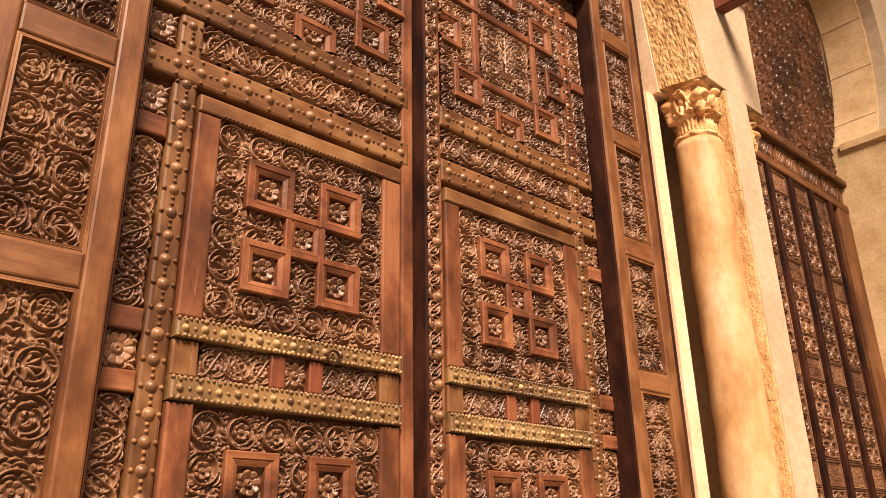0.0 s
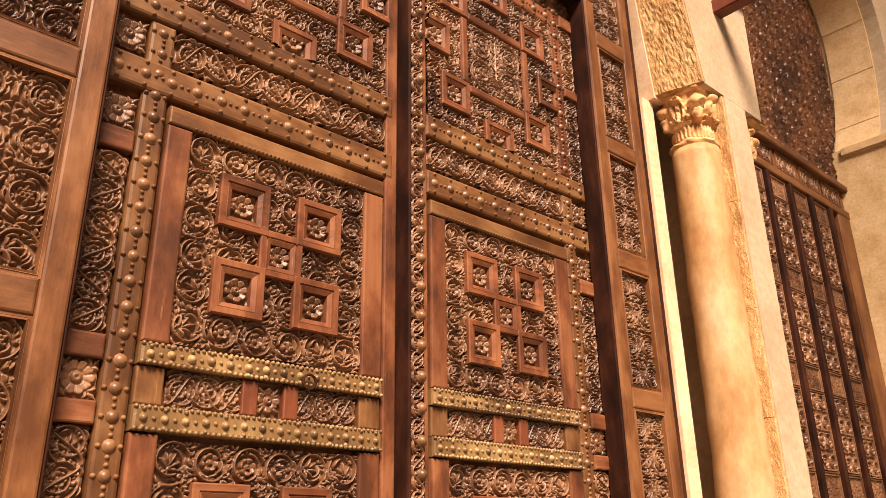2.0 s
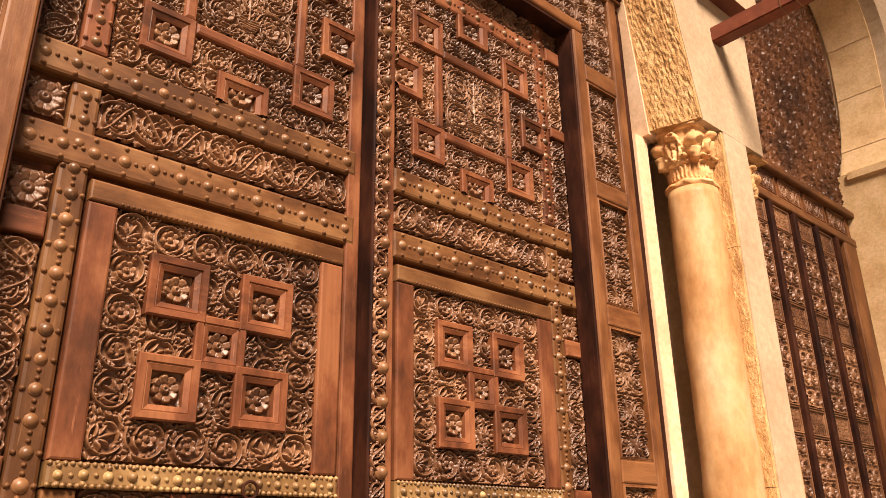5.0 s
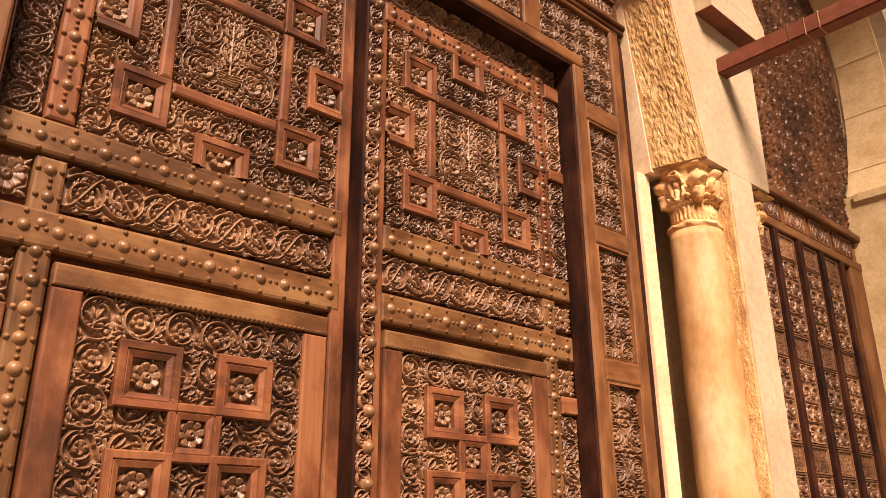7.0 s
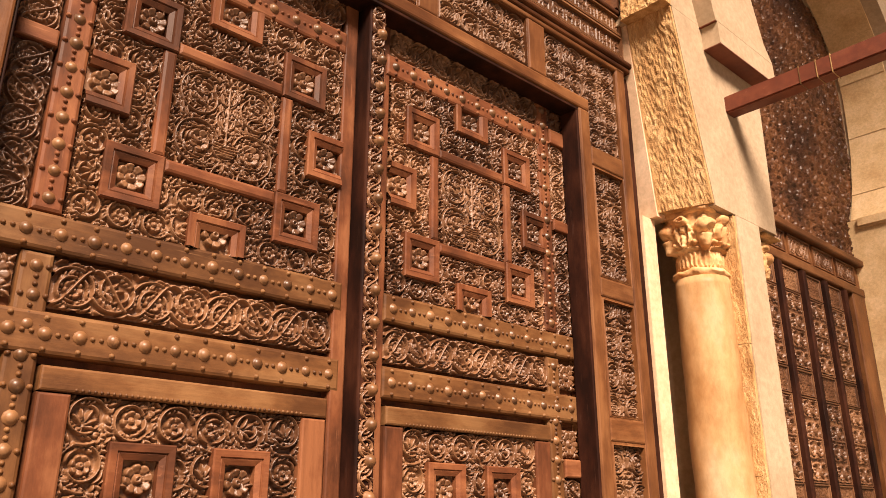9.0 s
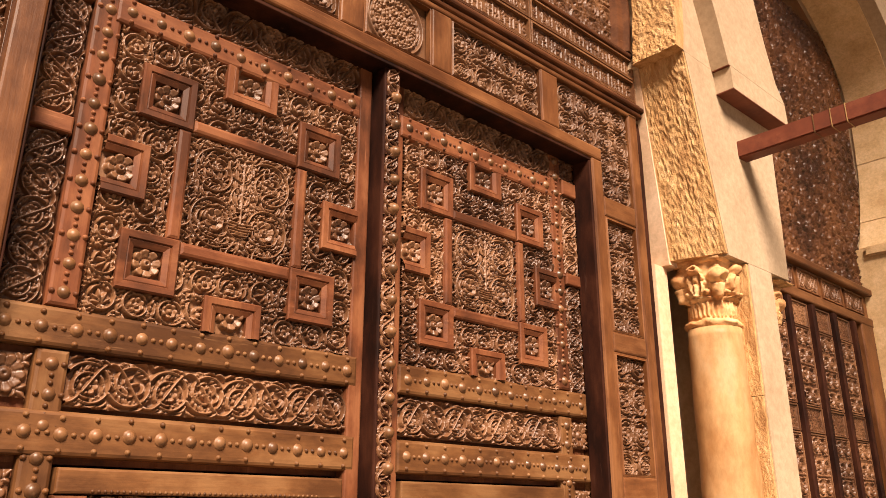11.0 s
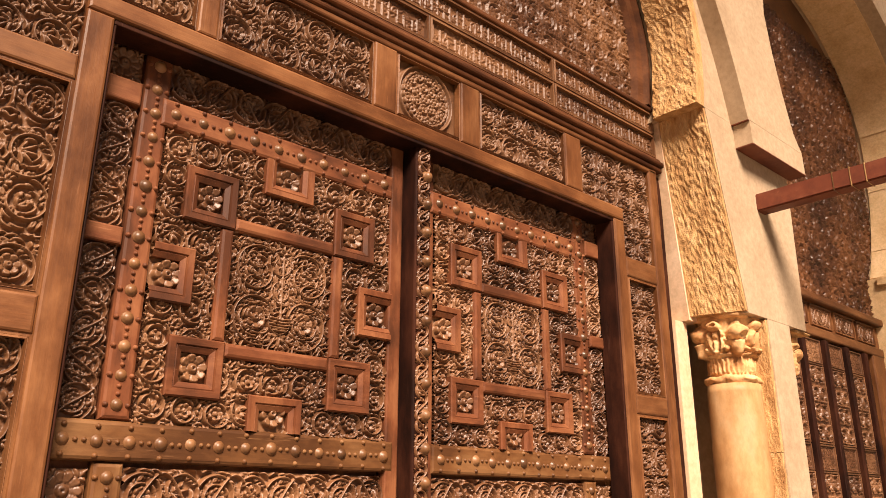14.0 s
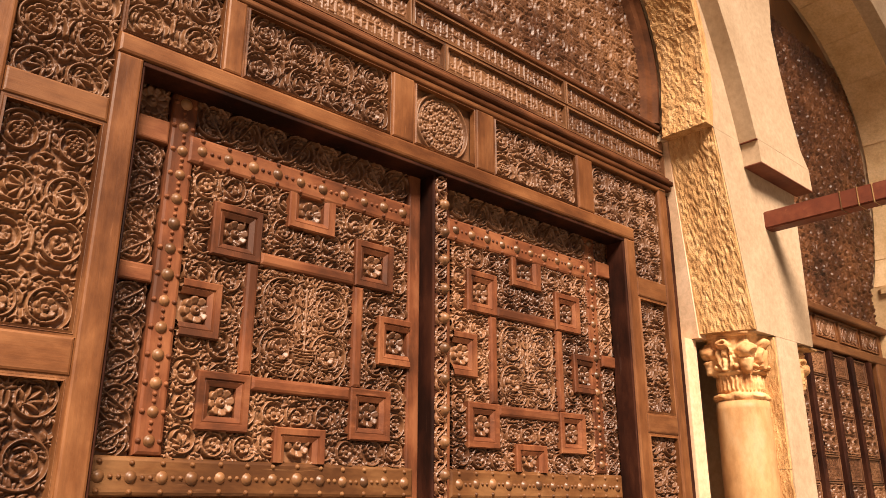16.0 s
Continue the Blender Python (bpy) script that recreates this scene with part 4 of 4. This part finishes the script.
                    zz_ = h * g.choice((0.14, 0.2, 0.5))
                    rel.stroke([(xx, zz_), (min(w - 0.03, xx + L), zz_)], 0.0042, 0.0042, 1.0)
                xx += g.uniform(0.018, 0.034)
            carved("inscription_panel", f, rel.mesh("inscription_panel", WOOD_SCREEN, 0.0040, 0.0003), x + 0.008, z0, -0.010, P)
            part("panel_bead", frame_mesh("panel_bead", WOOD_SCREEN, x, x + w - 0.004, z0 - 0.008, z1 + 0.008, 0.009, -0.022, -0.002, plane=P), f)
            x += w
    slab("rail", f, WOOD_UMBER, 1.33, 3.905, 3.768, 3.788, -0.12, 0.006, 0.006, P)
    # tympanum
    slab("tympanum_board", f, WOOD_SCREEN, 1.30, 3.93, 3.790, 5.05, -0.12, -0.058, 0.001, P)
    big = plant_relief(2.42, 1.07, 70, False, 0.0050, 0.0040)
    carved("tympanum", f, big.mesh("tympanum", WOOD_SCREEN, 0.0085), 1.415, 3.797, -0.049, P, "arched carved screen")
    rim = arch_curve(2.625, 4.02, 1.262, 0.98, 1.35, 3.797, 60)
    verts, faces = [], []
    for x, z in rim:
        k = Vector((x - 2.625, z - 4.0)).normalized()
        for o, n in ((0.0, -0.05), (0.0, 0.0), (0.02, 0.004), (0.03, -0.018), (0.062, -0.022), (0.075, -0.05)):
            verts.append((x - k.x * o, P - n, z - k.y * o))
    for i in range(len(rim) - 1):
        for c in range(5):
            faces.append((6 * i + c, 6 * i + c + 1, 6 * i + 7 + c, 6 * i + 6 + c))
    part("arch_moulding", mesh_of("arch_moulding", verts, faces, WOOD_UMBER), f, "dark curved border of the screen")


door_frame()

# ---- the two leaves of the great door, each with a wicket ----
W = 0.665
SQ = 0.132
UPPER_H = 0.68
UPPER_B = 0.268


def motif_upper():
    c, m = W / 2, UPPER_H / 2 - 0.010
    a, b = 0.275, UPPER_B
    corners = [(c + sx * (a - SQ / 2), m + sz * (b - SQ / 2)) for sx in (-1, 1) for sz in (-1, 1)]
    halves = [(c, 0.045), (c, UPPER_H - 0.045), (0.042, m), (W - 0.042, m)]
    return corners, halves


CORNERS, HALVES = motif_upper()
UPPER = field_relief(W, UPPER_H, 0.078, 11, [(x, z, 0.036) for x, z in CORNERS + HALVES])
VASE = plant_relief(0.262, 0.262, 12, True)
UPPER_ME = UPPER.mesh("carved_ground", WOOD_CARVED, 0.0140)
VASE_ME = VASE.mesh("vase_panel", WOOD_CARVED, 0.0140)
FRIEZE_ME = frieze_relief(W, 0.10, 13).mesh("carved_frieze", WOOD_CARVED, 0.0140)
FRIEZE_TOP_ME = frieze_relief(W, 0.105, 14, True).mesh("carved_frieze", WOOD_CARVED, 0.0140)
STRIP_MES = [frieze_relief(0.085, h, 15 + i).mesh("carved_strip", WOOD_CARVED, 0.011) for i, h in enumerate((0.42, 0.29, 0.37))]
ROSE = Relief(0.085, 0.085)
ROSE.rosette(0.0425, 0.0425, 0.040, 10)
for q in range(4):
    ROSE.fan(0.0425 + 0.036 * math.cos(q * 1.571 + 0.785), 0.0425 + 0.036 * math.sin(q * 1.571 + 0.785), q * 1.571 + 0.785, 0.026, 3, 1.8, 0.0038)
ROSE.crowd(0.0036, 4, 0.00003)
ROSE_ME = ROSE.mesh("rosette_panel", WOOD_CARVED, 0.0085)
WIN = 0.530
WH = 0.53
CELL = 0.111
MOTIF = [(WIN / 2 + i * CELL, WH / 2 + j * CELL) for i, j in ((-1, -1), (-1, 1), (1, -1), (1, 1), (0, 0))]
WICKET_ME = field_relief(WIN, WH, 0.083, 21, [(x + 0.002, z, 0.034) for x, z in MOTIF]).mesh("carved_ground", WOOD_CARVED, 0.0140)
SIDE_ME = frieze_relief(0.19, 0.085, 22).mesh("carved_panel", WOOD_CARVED, 0.010)
MIDDLE = Relief(0.075, 0.085)
MIDDLE.rosette(0.0375, 0.0425, 0.033, 8)
for q in range(4):
    MIDDLE.leaf(0.0375 + 0.02 * math.cos(q * 1.57 + 0.78), 0.0425 + 0.024 * math.sin(q * 1.57 + 0.78), q * 1.57 + 0.78, 0.02, 0.5, 0.004)
MIDDLE_ME = MIDDLE.mesh("carved_panel", WOOD_CARVED, 0.010)


def leaf(x0, hinge, label):
    """x0: left edge of the carved field; hinge: the side of the nailed stile and narrow strip."""
    d = thing("door_leaf", label, "door", "leaves of the great door")
    x1 = x0 + W
    left = hinge == "L"
    h0, h1 = (OPEN_L, x0) if left else (x1, OPEN_R)
    s0, s1 = (x0 - 0.066, x0) if left else (x1, x1 + 0.066)
    c0 = (s0 - 0.088) if left else s1 + 0.003
    full0, full1 = (OPEN_L + 0.004, 2.607) if left else (2.612, OPEN_R - 0.004)
    # boards behind everything, with the wicket's opening
    slab("backboard", d, WOOD_RED, full0, full1, 2.072, 3.222, -0.06, -0.026, 0.001)
    slab("backboard", d, WOOD_RED, full0, x0, 0.02, 2.072, -0.06, -0.026, 0.001)
    slab("backboard", d, WOOD_RED, x1, full1, 0.02, 2.072, -0.06, -0.026, 0.001)
    # meeting stile
    if left:
        slab("meeting_stile", d, WOOD_RED, x1 + 0.002, 2.606, 0.03, 3.222, -0.026, 0.006, 0.006)
    else:
        slab("meeting_stile", d, WOOD_RED, 2.668, x0 - 0.002, 0.03, 3.222, -0.026, 0.002, 0.006)
    # nailed boards
    nailed_band("nailed_stile", d, WOOD_RED, s0 + 0.001, s1 - 0.001, 2.372, 3.222, 0.003, "v", 0.058)
    nailed_band("nailed_stile", d, WOOD_TAN, s0 + 0.001, s1 - 0.001, 0.10, 2.288, 0.003, "v", 0.058)
    a, b = (OPEN_L + 0.008, x1 + 0.03) if left else (x0 - 0.01, OPEN_R - 0.015)
    nailed_band("nailed_rail", d, WOOD_TAN_X, a, b, 2.085, 2.170, 0.0085, "u", 0.064)
    nailed_band("nailed_rail", d, WOOD_TAN_X, a, b, 2.290, 2.370, 0.0085, "u", 0.064)
    nailed_band("nailed_rail", d, WOOD_RED_X, x0 - 0.02, x1 + 0.01, 3.045, 3.118, 0.0085, "u", 0.064)
    # carved fields
    carved("carved_ground", d, UPPER_ME, x0, 2.368, -0.004)
    carved("carved_frieze", d, FRIEZE_ME, x0, 2.180, -0.005)
    carved("carved_frieze", d, FRIEZE_TOP_ME, x0, 3.118, -0.006)
    cx, m = x0 + W / 2, 2.368
    for i, (u, v) in enumerate(CORNERS):
        part("square_moulding", frame_mesh("square_moulding", WOOD_RED if i % 2 else WOOD_RED_X, x0 + u - SQ / 2, x0 + u + SQ / 2, m + v - SQ / 2, m + v + SQ / 2, 0.033, -0.024, 0.016), d)
    for i, (u, v) in enumerate(HALVES):
        sides = ("LRT", "LRB", "TBR", "TBL")[i]
        u0, u1, v0, v1 = ((x0 + u - 0.072, x0 + u + 0.072, m, m + 0.082) if i == 0 else (x0 + u - 0.072, x0 + u + 0.072, m + UPPER_H - 0.098, m + UPPER_H - 0.002)
                          if i == 1 else (x0, x0 + 0.098, m + v - 0.066, m + v + 0.066) if i == 2 else (x1 - 0.105, x1 + 0.006, m + v - 0.066, m + v + 0.066))
        part("half_square_moulding", frame_mesh("half_square_moulding", WOOD_RED, u0, u1, v0, v1, 0.033, -0.024, 0.0165, sides), d)
    # the bars round the vase panel
    k = 0.034
    q0, q1 = W / 2 - 0.275 + SQ - k, W / 2 + 0.275 - SQ + k
    p0, p1 = UPPER_H / 2 - 0.010 - UPPER_B + SQ - k, UPPER_H / 2 - 0.010 + UPPER_B - SQ + k
    slab("bar", d, WOOD_RED, x0 + q0, x0 + q0 + k, m + p0 + k, m + p1 - k, -0.024, 0.013, 0.009)
    slab("bar", d, WOOD_RED, x0 + q1 - k, x0 + q1, m + p0 + k, m + p1 - k, -0.024, 0.013, 0.009)
    slab("bar", d, WOOD_RED_X, x0 + q0 + k, x0 + q1 - k, m + p0, m + p0 + k, -0.024, 0.013, 0.009)
    slab("bar", d, WOOD_RED_X, x0 + q0 + k, x0 + q1 - k, m + p1 - k, m + p1, -0.024, 0.013, 0.009)
    carved("vase_panel", d, VASE_ME, x0 + W / 2 - 0.131, m + UPPER_H / 2 - 0.141, -0.002, label="carved vase of flowers")
    if left:
        slab("edge_strip", d, WOOD_RED, OPEN_L + 0.007, c0 - 0.001, 0.03, 3.222, -0.026, -0.003, 0.004)
    # narrow carved strip beside the nailed stile
    for z0, z1, kind in ((3.137, 3.222, 0), (2.783, 3.073, 2), (2.370, 2.738, 3), (1.975, 2.06, 0), (2.19, 2.275, 0), (1.485, 1.905, 1), (1.345, 1.425, 0), (0.87, 1.29, 1)):
        me = ROSE_ME if kind == 0 else STRIP_MES[(0, 1, 2)[kind - 1]]
        carved("rosette_panel" if kind == 0 else "carved_strip", d, me, c0, z0, -0.010)
    for z0, z1 in ((3.075, 3.133), (2.740, 2.781), (1.912, 1.968), (1.428, 1.482), (1.294, 1.342), (0.81, 0.86)):
        slab("cross_rail", d, WOOD_RED_X, c0, c0 + 0.086, z0, z1, -0.026, 0.006, 0.005)
    return d


def wicket(x0, label):
    d = thing("wicket_door", label, "door", "wickets in the great door")
    x0, x1 = x0 + 0.004, x0 + W - 0.004
    top, low = 2.066, 0.25
    i0, i1 = x0 + 0.064, x1 - 0.068
    slab("backboard", d, WOOD_RED, x0, x1, low, top, -0.06, -0.026, 0.001)
    rail = slab("top_rail", d, WOOD_TAN_X, x0, x1, 2.018, top, -0.026, 0.012, 0.005)
    m = int((i1 - i0) / 0.012)
    tagged(part("beading", joined("beading", NAIL_SMALL, [(i0 + (i + 0.5) * (i1 - i0) / m, LEAF - 0.010, 2.0235, 0.75) for i in range(m)], WOOD_TAN), rail), kind="stuff")
    slab("stile", d, WOOD_RED, x0, i0, 1.480, 2.016, -0.026, 0.009, 0.006)
    slab("stile", d, WOOD_RED, i1, x1, 1.480, 2.016, -0.026, 0.009, 0.006)
    slab("stile", d, WOOD_RED, x0, i0, low, 1.285, -0.026, 0.009, 0.006)
    slab("stile", d, WOOD_RED, i1, x1, low, 1.285, -0.026, 0.009, 0.006)
    slab("bottom_rail", d, WOOD_RED_X, i0, i1, low, 0.715, -0.026, 0.008, 0.006)
    for z in (1.486, 0.745):
        carved("carved_ground", d, WICKET_ME, i0 + (i1 - i0 - WIN) / 2, z, -0.008)
        for i, (u, v) in enumerate(MOTIF):
            e = 0.0695 if i < 4 else 0.062
            cu = i0 + (i1 - i0 - WIN) / 2 + u + 0.002
            h = 0.015 if i < 4 else 0.0135
            part("square_moulding", frame_mesh("square_moulding", WOOD_RED_X if i % 2 else WOOD_RED, cu - e, cu + e, z + v - e, z + v + e, 0.033, -0.024, h), d)
    for z0, z1 in ((1.430, 1.478), (1.288, 1.343)):
        nailed_band("gilded_band", d, GILT, x0 - 0.002, x1 + 0.002, z0, z1, 0.016, "u", 0.047, NAIL_MID, "worn gilded wooden strip with nails", True)
    slab("plank", d, WOOD_TAN, x0, i0, 1.345, 1.428, -0.026, 0.004, 0.004)
    slab("plank", d, WOOD_TAN, i1, x1, 1.345, 1.428, -0.026, 0.004, 0.004)
    u = i0 + 0.01
    carved("carved_panel", d, SIDE_ME, u, 1.344, -0.006)
    carved("carved_panel", d, SIDE_ME, i1 - 0.20, 1.344, -0.006)
    carved("carved_panel", d, MIDDLE_ME, (i0 + i1) / 2 - 0.0375, 1.344, -0.006)
    for u in ((i0 + i1) / 2 - 0.075, (i0 + i1) / 2 + 0.036):
        slab("plank", d, WOOD_BARE, u, u + 0.042, 1.345, 1.428, -0.026, 0.006, 0.004, label="bare orange plank")
    return d


LX, RX = 1.893, 2.732
leaf(LX, "L", "carved brown wooden door leaf with coffers and nailed rails")
leaf(RX, "R", "carved brown wooden door leaf with a nailed centre post")
ring_door = wicket(LX, "carved red-brown wicket door with gilded nailed strips and a pull ring")
wicket(RX, "carved brown wicket door with gilded nailed strips")

# centre post covering the joint, with large nails
post = thing("centre_post", "dark carved centre post studded with large nails", "post")
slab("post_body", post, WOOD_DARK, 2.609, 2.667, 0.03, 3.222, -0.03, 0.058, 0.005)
carved("carved_strip", post, frieze_relief(0.046, 3.17, 33, False, 1.0).mesh("carved_strip", WOOD_CARVED, 0.011), 2.615, 0.045, 0.058)
z = 0.2
while z < 3.2:
    part("nail", NAIL_KNOB, post, "", Matrix.Translation((2.650, LEAF - 0.060, z)))
    z += 0.086

# pull ring on the wicket's upper strip
bm = bmesh.new()
R, r0 = 0.018, 0.0035
vs = []
for i in range(28):
    a = 2 * math.pi * i / 28
    vs.append([bm.verts.new(((R + r0 * math.cos(b)) * math.cos(a), r0 * math.sin(b), (R + r0 * math.cos(b)) * math.sin(a))) for b in (2 * math.pi * q / 8 for q in range(8))])
for i in range(28):
    for q in range(8):
        bm.faces.new((vs[i][q], vs[(i + 1) % 28][q], vs[(i + 1) % 28][(q + 1) % 8], vs[i][(q + 1) % 8]))
me = bpy.data.meshes.new("pull_ring")
bm.to_mesh(me)
bm.free()
me.materials.append(WOOD_DARK)
part("pull_ring", me, ring_door, "dark iron pull ring", Matrix.Translation((2.315, LEAF - 0.030, 1.438)))
